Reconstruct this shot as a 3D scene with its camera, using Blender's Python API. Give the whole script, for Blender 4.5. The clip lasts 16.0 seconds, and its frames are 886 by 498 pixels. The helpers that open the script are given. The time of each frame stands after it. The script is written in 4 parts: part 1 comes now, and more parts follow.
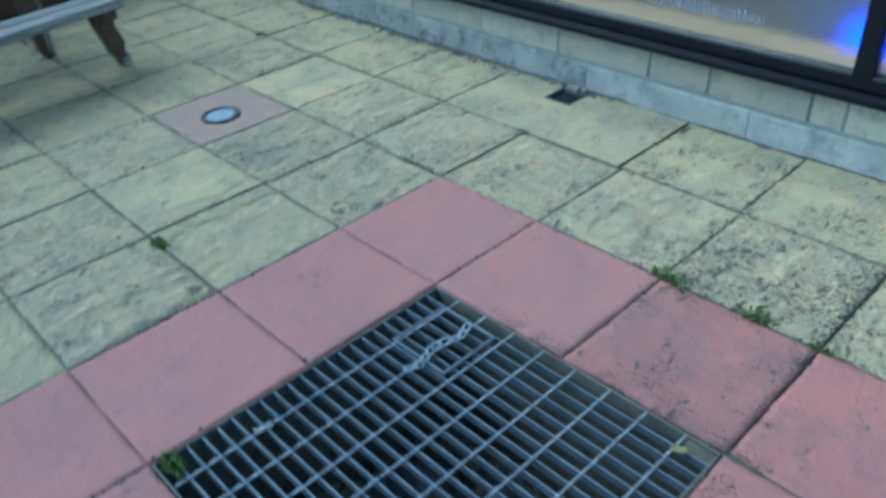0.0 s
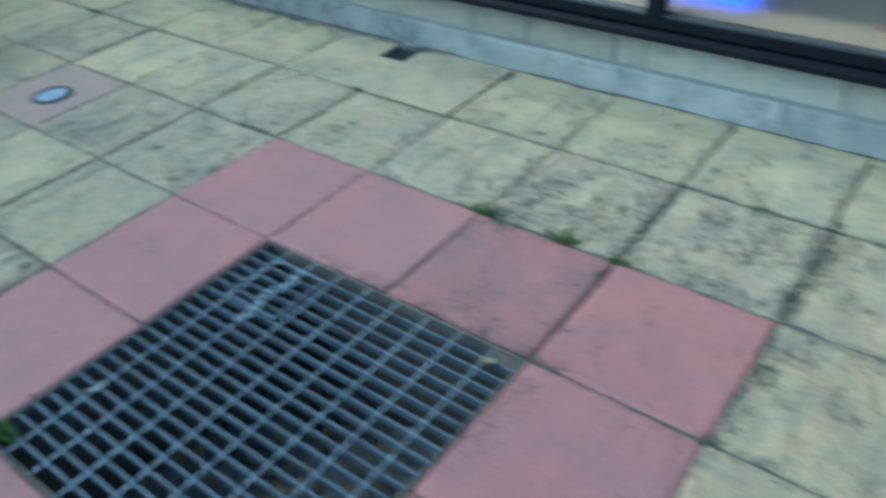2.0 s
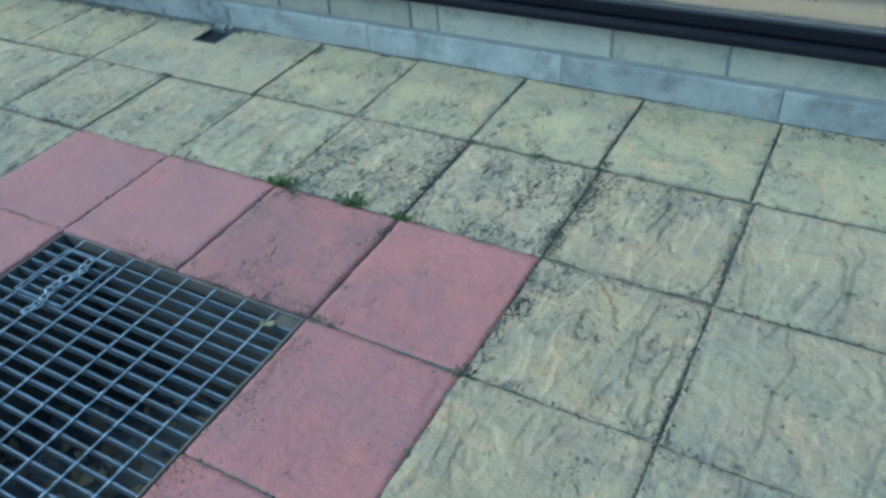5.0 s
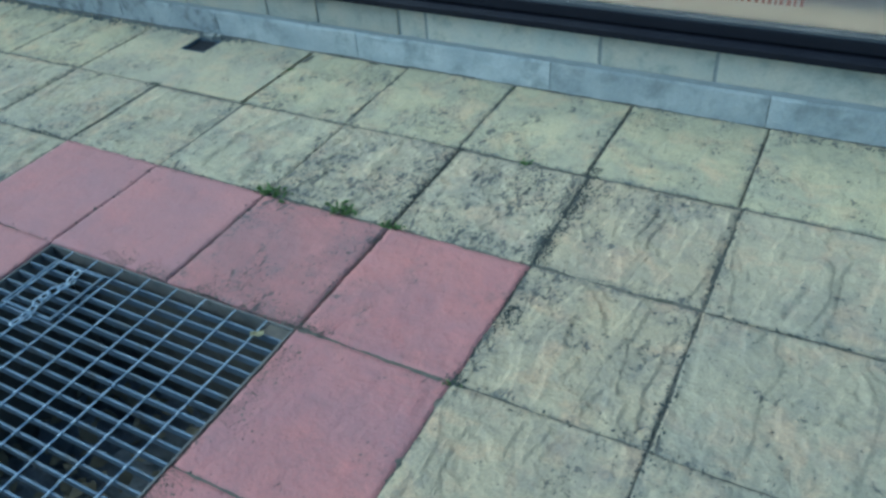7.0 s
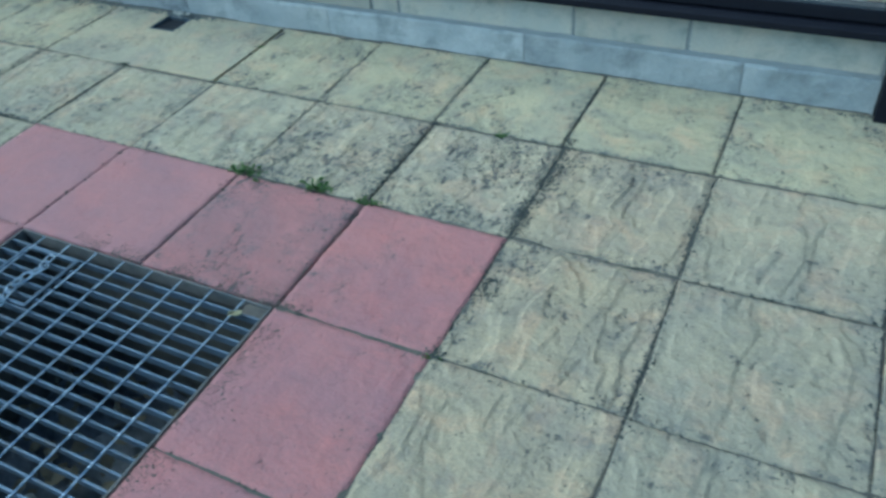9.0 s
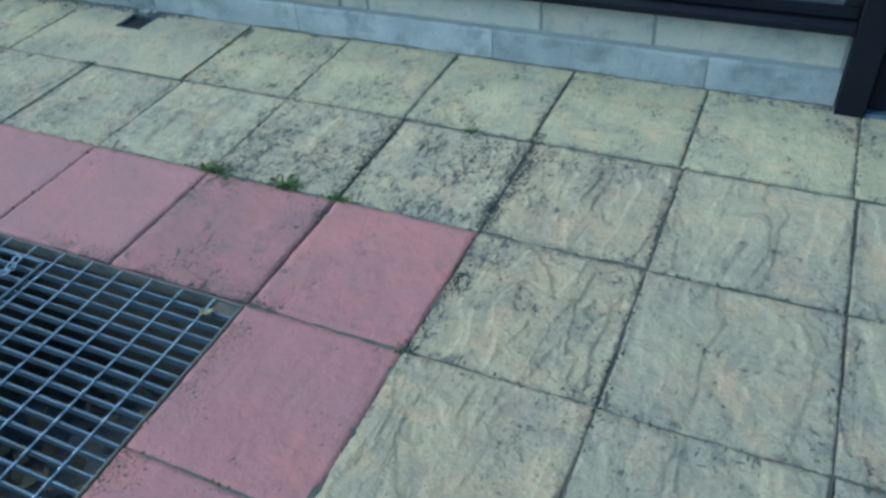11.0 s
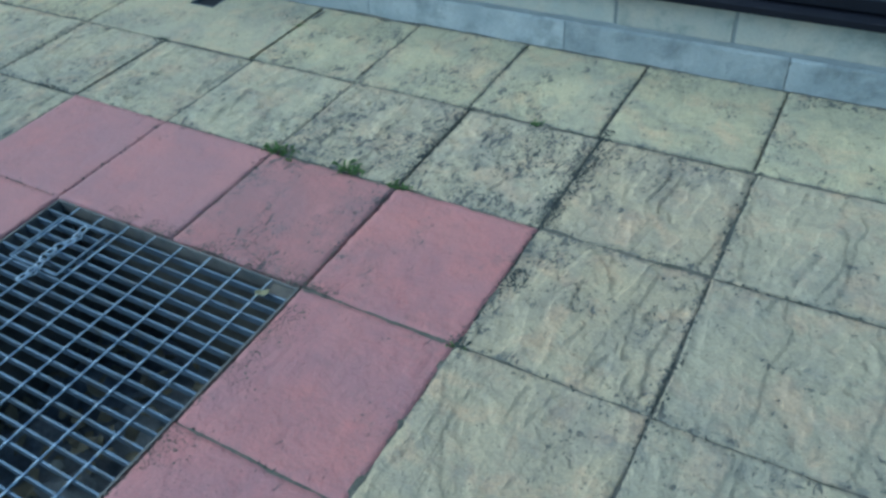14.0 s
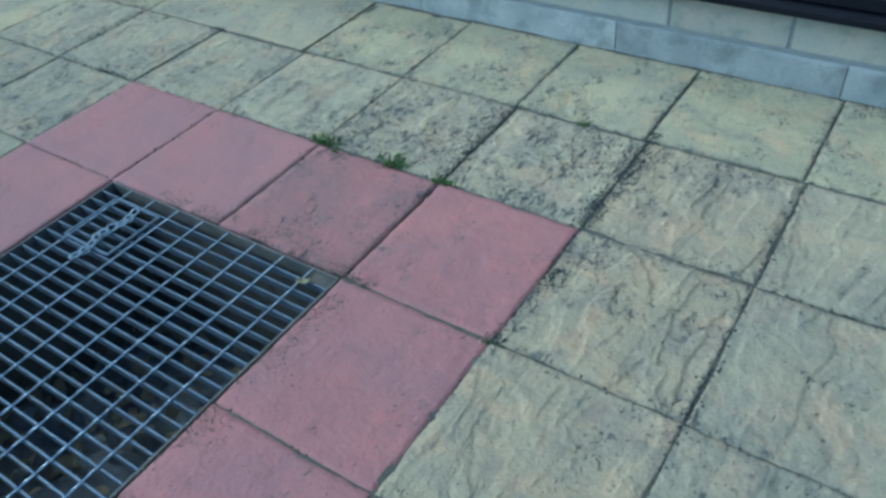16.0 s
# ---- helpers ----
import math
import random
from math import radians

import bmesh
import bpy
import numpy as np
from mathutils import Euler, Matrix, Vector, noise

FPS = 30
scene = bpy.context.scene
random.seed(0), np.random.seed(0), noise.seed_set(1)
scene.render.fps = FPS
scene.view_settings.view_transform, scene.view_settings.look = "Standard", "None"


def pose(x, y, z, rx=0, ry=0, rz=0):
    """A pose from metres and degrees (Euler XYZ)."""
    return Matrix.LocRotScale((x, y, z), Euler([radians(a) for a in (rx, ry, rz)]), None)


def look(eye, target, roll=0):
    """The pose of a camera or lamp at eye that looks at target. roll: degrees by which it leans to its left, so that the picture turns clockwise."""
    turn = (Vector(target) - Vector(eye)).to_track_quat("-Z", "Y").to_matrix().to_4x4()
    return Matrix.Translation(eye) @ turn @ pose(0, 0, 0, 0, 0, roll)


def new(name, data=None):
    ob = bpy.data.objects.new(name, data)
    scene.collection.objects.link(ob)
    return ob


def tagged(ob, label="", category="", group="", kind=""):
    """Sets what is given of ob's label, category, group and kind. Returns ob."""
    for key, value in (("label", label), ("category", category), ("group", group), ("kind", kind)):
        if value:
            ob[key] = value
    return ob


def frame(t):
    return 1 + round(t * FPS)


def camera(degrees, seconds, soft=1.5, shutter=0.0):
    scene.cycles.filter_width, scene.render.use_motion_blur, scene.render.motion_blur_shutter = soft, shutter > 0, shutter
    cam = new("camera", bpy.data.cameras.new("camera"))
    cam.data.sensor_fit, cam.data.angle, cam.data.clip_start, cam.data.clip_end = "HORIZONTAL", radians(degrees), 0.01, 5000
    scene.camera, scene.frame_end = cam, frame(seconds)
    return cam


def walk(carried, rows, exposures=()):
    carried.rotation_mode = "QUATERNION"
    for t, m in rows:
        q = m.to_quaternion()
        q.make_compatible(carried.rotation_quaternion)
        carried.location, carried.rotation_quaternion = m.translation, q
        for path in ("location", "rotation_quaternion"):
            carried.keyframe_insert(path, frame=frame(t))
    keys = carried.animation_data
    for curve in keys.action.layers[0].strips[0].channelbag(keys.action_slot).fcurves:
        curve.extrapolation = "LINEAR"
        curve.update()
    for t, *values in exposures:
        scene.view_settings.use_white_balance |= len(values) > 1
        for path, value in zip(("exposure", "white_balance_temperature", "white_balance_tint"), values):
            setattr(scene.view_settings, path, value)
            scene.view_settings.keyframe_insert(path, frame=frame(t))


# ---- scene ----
import collections

from mathutils.bvhtree import BVHTree

cam = camera(59.0, 16.0, soft=2.9, shutter=0.9)
PATH = [
    (0, (1.368, -1.183, 1.359), (0.135, -0.086, 0.229), -4.0),
    (0.5, (1.511, -1.125, 1.335), (0.212, -0.138, 0.178), -5.1),
    (1, (1.552, -1.132, 1.347), (0.236, -0.146, 0.207), -7.3),
    (1.5, (1.554, -1.165, 1.345), (0.346, -0.068, 0.189), -6.1),
    (2, (1.621, -1.147, 1.347), (0.598, 0.085, 0.149), -4.2),
    (2.5, (1.861, -1.036, 1.324), (0.994, 0.256, 0.067), -3.3),
    (3, (1.963, -1.026, 1.332), (1.062, 0.217, 0.05), -5.6),
    (3.5, (1.979, -1.043, 1.339), (1.078, 0.189, 0.047), -5.6),
    (4, (1.982, -1.038, 1.337), (1.117, 0.23, 0.054), -5.4),
    (6.5, (1.993, -1.021, 1.348), (1.168, 0.308, 0.102), -5.7),
    (7, (1.991, -1.019, 1.348), (1.169, 0.312, 0.1), -5.7),
    (7.5, (1.988, -1.019, 1.348), (1.156, 0.309, 0.106), -6.0),
    (8, (1.993, -1.019, 1.348), (1.168, 0.315, 0.107), -5.9),
    (8.5, (1.997, -1.017, 1.344), (1.195, 0.308, 0.078), -6.3),
    (9, (2.002, -1.017, 1.337), (1.236, 0.301, 0.043), -6.2),
    (9.5, (2.009, -1.024, 1.339), (1.305, 0.322, 0.039), -5.6),
    (12, (2.017, -1.024, 1.336), (1.3, 0.3, 0.019), -5.2),
    (12.5, (2.012, -1.019, 1.332), (1.249, 0.272, 0.009), -5.8),
    (13, (2.007, -1.011, 1.331), (1.217, 0.265, 0.009), -5.7),
    (13.5, (2.0, -1.0, 1.329), (1.186, 0.257, 0.004), -6.1),
    (14, (1.999, -0.996, 1.331), (1.171, 0.26, 0.012), -5.9),
    (14.5, (1.996, -0.989, 1.331), (1.136, 0.237, 0.005), -6.1),
    (15, (1.992, -0.993, 1.33), (1.079, 0.201, 0.01), -6.2),
    (15.5, (1.999, -1.002, 1.334), (1.076, 0.2, 0.029), -5.6),
    (16, (2.015, -0.998, 1.333), (1.092, 0.194, 0.019), -6.3),
]
walk(cam, [(t, look(eye, target, roll)) for t, eye, target, roll in PATH],
     exposures=[(0.0, 0.94, 4800, -14), (4.0, 0.87, 4800, -14), (9.0, 0.83, 4720, -12), (12.0, 0.79, 4730, -10.5), (16.0, 0.74, 4700, -11)])

# ---- light: dull evening sky, soft wide sun ----
world = bpy.data.worlds.new("sky")
scene.world = world
world.use_nodes = True
wn = world.node_tree
sky = wn.nodes.new("ShaderNodeTexSky")
sky.sky_type, sky.sun_disc = "NISHITA", False
sky.sun_elevation, sky.sun_rotation = radians(42), radians(243)
wn.links.new(sky.outputs[0], wn.nodes["Background"].inputs[0])
wn.nodes["Background"].inputs[1].default_value = 0.078
sun = new("sun", bpy.data.lights.new("sun", "SUN"))
sun.data.energy, sun.data.angle, sun.data.color = 1.25, radians(46), (1.0, 0.97, 0.92)
sun.matrix_world = look((-8, -4, 8), (0.5, 0, 0))


# ---- material tools ----
class Nodes:
    def __init__(self, name):
        self.mat = bpy.data.materials.new(name)
        self.mat.use_nodes = True
        self.tree = self.mat.node_tree
        self.bsdf = self.tree.nodes["Principled BSDF"]

    def add(self, kind, **inputs):
        n = self.tree.nodes.new(kind)
        for k, v in inputs.items():
            self.put(n, k.replace("_", " "), v)
        return n

    def put(self, n, key, v):
        sock = n.inputs[key]
        if isinstance(v, bpy.types.NodeSocket):
            self.tree.links.new(v, sock)
        else:
            sock.default_value = v

    def coords(self, scale=(1, 1, 1), vary=True, turn=0.0):
        tc = self.add("ShaderNodeTexCoord")
        out = tc.outputs["Object"]
        if vary:
            info = self.add("ShaderNodeObjectInfo")
            shift = self.math("MULTIPLY", info.outputs["Random"], 61.0)
            v = self.add("ShaderNodeVectorMath")
            v.operation = "ADD"
            self.tree.links.new(out, v.inputs[0])
            comb = self.add("ShaderNodeCombineXYZ", X=shift, Y=shift)
            self.tree.links.new(comb.outputs[0], v.inputs[1])
            out = v.outputs[0]
        m = self.add("ShaderNodeMapping", Vector=out)
        m.inputs["Scale"].default_value = scale
        m.inputs["Rotation"].default_value = (0, 0, turn)
        return m.outputs[0]

    def noise(self, co, scale, detail=4.0, rough=0.55, warp=0.0):
        n = self.add("ShaderNodeTexNoise", Vector=co, Scale=scale, Detail=detail, Roughness=rough, Distortion=warp)
        return n.outputs["Fac"]

    def cells(self, co, scale):
        return self.add("ShaderNodeTexVoronoi", Vector=co, Scale=scale).outputs["Distance"]

    def math(self, op, a, b=0.0):
        n = self.add("ShaderNodeMath")
        n.operation = op
        self.put(n, 0, a), self.put(n, 1, b)
        return n.outputs[0]

    def ramp(self, fac, *stops):
        n = self.add("ShaderNodeValToRGB", Fac=fac)
        el = n.color_ramp.elements
        while len(el) < len(stops):
            el.new(0.5)
        for e, (p, v) in zip(el, stops):
            e.position = p
            e.color = (v, v, v, 1) if isinstance(v, (int, float)) else (*v, 1)
        return n.outputs["Color"]

    def mix(self, fac, a, b, how="MIX"):
        n = self.add("ShaderNodeMix")
        n.data_type, n.blend_type = "RGBA", how
        for k, v in ((0, fac), (6, a), (7, b)):
            self.put(n, k, (*v, 1) if isinstance(v, tuple) else v)
        return n.outputs[2]

    def bump(self, height, strength, distance, under=None):
        n = self.add("ShaderNodeBump", Height=height, Strength=strength, Distance=distance)
        if under is not None:
            self.tree.links.new(under, n.inputs["Normal"])
        return n.outputs[0]

    def done(self, colour, rough=0.8, normal=None, metal=0.0):
        self.put(self.bsdf, "Base Color", (*colour, 1) if isinstance(colour, tuple) else colour)
        self.put(self.bsdf, "Roughness", rough)
        self.put(self.bsdf, "Metallic", metal)
        if normal is not None:
            self.put(self.bsdf, "Normal", normal)
        return self.mat


def riven(name, light, mid, dark, spots, relief, tone=0.22, grime=0.6, lichen=0.55, ridge=1.0, pitted=0.5):
    """Split-face concrete paving: terraced relief with its light and shade painted in, grey-blue staining, and dark
    lichen lodged in small crevices.
    """
    n = Nodes(name)
    co = n.coords()
    wide = n.coords((1.0, 0.34, 1.0), turn=0.16)
    info = n.add("ShaderNodeObjectInfo").outputs["Random"]
    col = n.mix(n.ramp(n.noise(co, 4.0, 5), (0.34, 0.0), (0.64, 1.0)), light, mid)
    level = n.math("ADD", n.math("MULTIPLY", info, tone), 1.0 - tone * 0.6)
    col = n.mix(1.0, col, n.add("ShaderNodeCombineColor", Red=level, Green=level, Blue=level).outputs[0], "MULTIPLY")
    # warm iron-tinted patches
    warm = n.ramp(n.noise(co, 7.0, 5, 0.66, 0.5), (0.50, 0.0), (0.64, 1.0))
    col = n.mix(n.math("MULTIPLY", warm, 0.75 if light[1] > 0.3 else 0.3), col, (light[0] * 1.12, light[1] * 0.95, light[2] * 0.92))
    # broad weathering: a grey-blue film, darker scuffs, paler bleached areas
    film = n.ramp(n.noise(co, 3.1, 6, 0.66, 0.9), (0.45, 0.0), (0.62, 1.0))
    col = n.mix(n.math("MULTIPLY", film, 0.24 * spots), col, (dark[0] * 1.10, dark[1] * 1.28, dark[2] * 1.55))
    smear = n.math("MULTIPLY", n.ramp(n.noise(n.coords((1.0, 1.9, 1.0), turn=0.25), 4.2, 7, 0.74, 0.5), (0.50, 0.0), (0.62, 1.0)), n.ramp(n.noise(co, 23.0, 5, 0.75), (0.40, 0.1), (0.60, 1.0)))
    col = n.mix(n.math("MULTIPLY", smear, 0.46 * spots * ridge), col, (dark[0] * 0.75, dark[1] * 0.88, dark[2] * 1.08))
    pale = n.ramp(n.noise(n.coords((1.0, 0.6, 1.0), turn=1.0), 6.5, 5, 0.6, 0.6), (0.56, 0.0), (0.72, 1.0))
    col = n.mix(n.math("MULTIPLY", pale, 0.35 * spots), col, tuple(min(c * 1.25, 0.8) for c in light))
    grain = n.noise(co, 150.0, 3, 0.7)
    col = n.mix(n.ramp(grain, (0.30, 0.42), (0.62, 0.0)), col, dark)
    # hollows, grey-blue: the shading of the small relief put into the colour
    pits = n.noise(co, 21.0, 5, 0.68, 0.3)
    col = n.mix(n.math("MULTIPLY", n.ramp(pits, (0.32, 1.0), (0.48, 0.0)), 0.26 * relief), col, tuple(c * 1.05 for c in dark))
    # the split face: dirt and painted shade under the steps, highlights painted on the crests
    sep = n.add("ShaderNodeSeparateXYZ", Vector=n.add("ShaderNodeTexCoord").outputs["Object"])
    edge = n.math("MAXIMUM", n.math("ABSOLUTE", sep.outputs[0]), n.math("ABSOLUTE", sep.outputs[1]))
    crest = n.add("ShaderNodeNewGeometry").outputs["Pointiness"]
    crest_light = n.math("MULTIPLY", n.ramp(crest, (0.512, 0.0), (0.555, 1.0)), n.ramp(edge, (0.198, 1.0), (0.214, 0.0)))
    col = n.mix(n.math("MULTIPLY", crest_light, 0.75 * ridge), col, tuple(min(c * 1.4, 0.8) for c in light))
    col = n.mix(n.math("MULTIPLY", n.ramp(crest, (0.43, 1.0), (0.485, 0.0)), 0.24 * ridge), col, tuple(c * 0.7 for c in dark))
    face = n.noise(wide, 3.1, 5, 0.57, 0.9)
    steps = n.ramp(face, (0.37, 0.0), (0.395, 0.36), (0.475, 0.42), (0.505, 0.74), (0.59, 0.80), (0.62, 1.0))
    # where lichen grows: in patches, and in from the joints
    where = n.ramp(n.noise(co, 4.6, 5, 0.70, 0.6), (lichen - 0.07, 0.0), (lichen + 0.07, 1.0))
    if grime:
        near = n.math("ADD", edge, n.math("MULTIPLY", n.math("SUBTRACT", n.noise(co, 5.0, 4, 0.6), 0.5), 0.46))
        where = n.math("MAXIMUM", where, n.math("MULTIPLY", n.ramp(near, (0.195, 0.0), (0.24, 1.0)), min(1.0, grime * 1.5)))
    # crevices: small ragged islands, longer than wide
    ragged = n.noise(n.coords((1.0, 0.5, 1.0), turn=0.22), 44.0, 4, 0.58, 0.9)
    small = n.noise(n.coords((1.0, 0.8, 1.0), turn=-0.4), 105.0, 3, 0.6, 0.4)
    cut = n.math("SUBTRACT", 0.69, n.math("MULTIPLY", where, 0.06 + 0.065 * pitted))
    crevice = n.math("MULTIPLY", n.math("SUBTRACT", ragged, cut), 26.0)
    fleck = n.math("MULTIPLY", n.math("SUBTRACT", small, n.math("SUBTRACT", cut, 0.008)), 24.0)
    both = n.ramp(n.math("MAXIMUM", crevice, fleck), (0.0, 0.0), (1.0, 1.0))
    col = n.mix(n.math("MULTIPLY", both, 0.82 * spots), col, (0.070, 0.073, 0.072))
    # grey bloom round the lichen
    bloom = n.math("MULTIPLY", where, n.ramp(n.noise(co, 30.0, 5, 0.7), (0.42, 0.0), (0.62, 1.0)))
    col = n.mix(n.math("MULTIPLY", bloom, 0.40 * spots), col, (0.135, 0.142, 0.14))
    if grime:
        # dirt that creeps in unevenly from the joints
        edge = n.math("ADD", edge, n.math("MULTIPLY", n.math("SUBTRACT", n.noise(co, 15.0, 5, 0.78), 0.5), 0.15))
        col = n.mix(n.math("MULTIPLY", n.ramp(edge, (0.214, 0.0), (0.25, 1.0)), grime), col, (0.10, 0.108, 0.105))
    nor = n.bump(steps, min(relief, 1.0), 0.005 * relief)
    nor = n.bump(n.noise(wide, 9.0, 3, 0.5, 0.4), relief * 0.6, 0.010, nor)
    nor = n.bump(pits, min(relief * 0.95, 1.0), 0.0125, nor)
    nor = n.bump(n.noise(co, 46.0, 4, 0.65), relief * 0.7, 0.006, nor)
    nor = n.bump(n.math("SUBTRACT", 1.0, both), 0.7, 0.003, nor)
    nor = n.bump(grain, 0.35, 0.002, nor)
    return n.done(col, 0.88, nor)


def mottled(name, a, b, scale=6.0, rough=0.85, relief=0.3, depth=0.003, metal=0.0, fine=120.0, stain=None, amount=0.5, tone=0.06):
    """A plain material with broad mottling, fine grain and optional stains."""
    n = Nodes(name)
    co = n.coords()
    col = n.mix(n.ramp(n.noise(co, scale, 5), (0.3, 0.0), (0.7, 1.0)), a, b)
    level = n.math("ADD", n.math("MULTIPLY", n.add("ShaderNodeObjectInfo").outputs["Random"], tone), 1.0 - tone * 0.5)
    col = n.mix(1.0, col, n.add("ShaderNodeCombineColor", Red=level, Green=level, Blue=level).outputs[0], "MULTIPLY")
    grain = n.noise(co, fine, 4, 0.65)
    col = n.mix(n.ramp(grain, (0.3, 0.25), (0.6, 0.0)), col, tuple(c * 0.45 for c in a))
    if stain:
        where = n.ramp(n.noise(co, scale * 1.7, 6, 0.68, 0.15), (0.50, 0.0), (0.70, 1.0))
        col = n.mix(n.math("MULTIPLY", where, amount), col, stain)
    nor = n.bump(n.noise(co, scale * 5, 4), relief, depth)
    nor = n.bump(grain, relief, depth * 0.4, nor)
    return n.done(col, n.ramp(grain, (0.2, max(rough - 0.12, 0.05)), (0.8, min(rough + 0.1, 1.0))), nor, metal)


def wood(name, a, b, rough=0.8):
    n = Nodes(name)
    co = n.coords((14.0, 1.0, 14.0))
    grain = n.noise(co, 4.0, 6, 0.6, 0.6)
    col = n.mix(n.ramp(grain, (0.35, 0.0), (0.65, 1.0)), a, b)
    return n.done(col, rough, n.bump(grain, 0.4, 0.002))


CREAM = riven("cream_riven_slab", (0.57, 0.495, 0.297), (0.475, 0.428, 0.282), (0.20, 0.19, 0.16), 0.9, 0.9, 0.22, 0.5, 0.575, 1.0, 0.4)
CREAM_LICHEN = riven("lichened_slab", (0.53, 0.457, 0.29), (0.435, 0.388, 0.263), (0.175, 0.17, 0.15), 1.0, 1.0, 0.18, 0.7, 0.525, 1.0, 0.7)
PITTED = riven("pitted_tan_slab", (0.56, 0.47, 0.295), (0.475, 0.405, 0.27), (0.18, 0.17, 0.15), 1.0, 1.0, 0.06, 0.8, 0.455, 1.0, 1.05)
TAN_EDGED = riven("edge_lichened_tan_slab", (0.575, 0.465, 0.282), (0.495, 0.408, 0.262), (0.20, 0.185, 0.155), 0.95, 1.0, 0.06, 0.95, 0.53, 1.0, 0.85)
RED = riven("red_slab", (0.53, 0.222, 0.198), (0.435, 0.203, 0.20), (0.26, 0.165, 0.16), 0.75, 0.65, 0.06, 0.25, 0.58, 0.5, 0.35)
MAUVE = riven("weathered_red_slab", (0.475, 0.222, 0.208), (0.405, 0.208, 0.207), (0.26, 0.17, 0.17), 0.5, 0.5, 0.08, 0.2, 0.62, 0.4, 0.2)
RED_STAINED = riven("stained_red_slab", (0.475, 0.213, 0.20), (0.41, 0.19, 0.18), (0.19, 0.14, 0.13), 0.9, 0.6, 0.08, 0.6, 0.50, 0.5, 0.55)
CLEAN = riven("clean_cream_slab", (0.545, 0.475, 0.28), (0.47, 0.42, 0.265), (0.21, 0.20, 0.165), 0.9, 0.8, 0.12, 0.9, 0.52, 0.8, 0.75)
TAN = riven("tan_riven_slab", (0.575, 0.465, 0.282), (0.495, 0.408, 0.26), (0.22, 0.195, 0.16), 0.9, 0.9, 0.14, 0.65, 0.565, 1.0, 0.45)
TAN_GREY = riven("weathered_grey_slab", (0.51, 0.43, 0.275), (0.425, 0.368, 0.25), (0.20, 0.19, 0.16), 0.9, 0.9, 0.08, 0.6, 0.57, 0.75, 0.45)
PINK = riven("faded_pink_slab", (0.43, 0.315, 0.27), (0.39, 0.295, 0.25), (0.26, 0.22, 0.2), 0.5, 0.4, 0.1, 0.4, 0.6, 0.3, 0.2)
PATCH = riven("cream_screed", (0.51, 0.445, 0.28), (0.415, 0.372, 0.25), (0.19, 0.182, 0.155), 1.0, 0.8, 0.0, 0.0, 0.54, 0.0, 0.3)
SAND = mottled("joint_sand", (0.20, 0.18, 0.14), (0.06, 0.06, 0.052), 9.0, 0.95, 0.7, 0.006, stain=(0.045, 0.052, 0.03), amount=0.8)
GRIT = mottled("washed_grit", (0.20, 0.165, 0.13), (0.09, 0.085, 0.075), 14.0, 0.95, 0.5, 0.003)
BED = mottled("joint_grit", (0.085, 0.085, 0.07), (0.13, 0.13, 0.105), 12.0, 0.95, 0.6, 0.006)
PLINTH = mottled("plinth_concrete", (0.34, 0.37, 0.37), (0.55, 0.565, 0.54), 5.0, 0.85, 0.7, 0.009, stain=(0.19, 0.21, 0.205), amount=0.75, tone=0.2)
PLINTH_DIRTY = mottled("stained_plinth_concrete", (0.30, 0.325, 0.33), (0.47, 0.49, 0.475), 7.0, 0.85, 0.9, 0.012, stain=(0.085, 0.095, 0.095), amount=0.9, tone=0.15)
STONE = mottled("dressed_stone", (0.55, 0.50, 0.395), (0.42, 0.435, 0.385), 7.0, 0.85, 0.6, 0.006, stain=(0.22, 0.25, 0.22), amount=0.65, tone=0.3)
MORTAR = mottled("mortar", (0.29, 0.31, 0.30), (0.22, 0.235, 0.23), 9.0, 0.9, 0.5, 0.004)
RENDER = mottled("pale_render", (0.42, 0.42, 0.38), (0.36, 0.37, 0.34), 3.0, 0.9, 0.3, 0.004)
STEEL = mottled("galvanised_steel", (0.19, 0.24, 0.31), (0.12, 0.16, 0.21), 7.0, 0.5, 0.25, 0.001, 0.45, stain=(0.11, 0.095, 0.07), amount=0.65)
DARK_STEEL = mottled("dulled_steel", (0.12, 0.15, 0.18), (0.08, 0.10, 0.12), 18.0, 0.6, 0.3, 0.001, 0.35, stain=(0.06, 0.06, 0.055), amount=0.7)
BRIGHT = mottled("worn_rod_steel", (0.58, 0.66, 0.75), (0.44, 0.51, 0.59), 25.0, 0.42, 0.3, 0.001, 0.5)
SILTED = mottled("silted_steel", (0.21, 0.195, 0.175), (0.12, 0.125, 0.125), 16.0, 0.8, 0.5, 0.002, 0.1, stain=(0.10, 0.10, 0.07), amount=0.6)
RIM = mottled("dark_steel_ring", (0.15, 0.15, 0.16), (0.08, 0.08, 0.085), 30.0, 0.45, 0.2, 0.001, 0.7)
BLACK = mottled("black_frame_paint", (0.007, 0.008, 0.014), (0.011, 0.012, 0.019), 6.0, 0.6, 0.08, 0.001)
BLACK.node_tree.nodes["Principled BSDF"].inputs["Specular IOR Level"].default_value = 0.22
BEAD = mottled("grey_black_gasket", (0.05, 0.055, 0.06), (0.035, 0.04, 0.045), 8.0, 0.4, 0.1, 0.001)
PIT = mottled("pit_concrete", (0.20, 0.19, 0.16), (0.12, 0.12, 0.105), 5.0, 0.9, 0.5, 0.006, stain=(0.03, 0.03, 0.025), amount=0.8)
PIT_STONE = mottled("pit_rubble", (0.30, 0.29, 0.25), (0.2, 0.2, 0.17), 20.0, 0.9, 0.4, 0.003)
CRUMBS = mottled("cement_dirt", (0.24, 0.245, 0.22), (0.11, 0.115, 0.105), 10.0, 0.95, 0.5, 0.004)
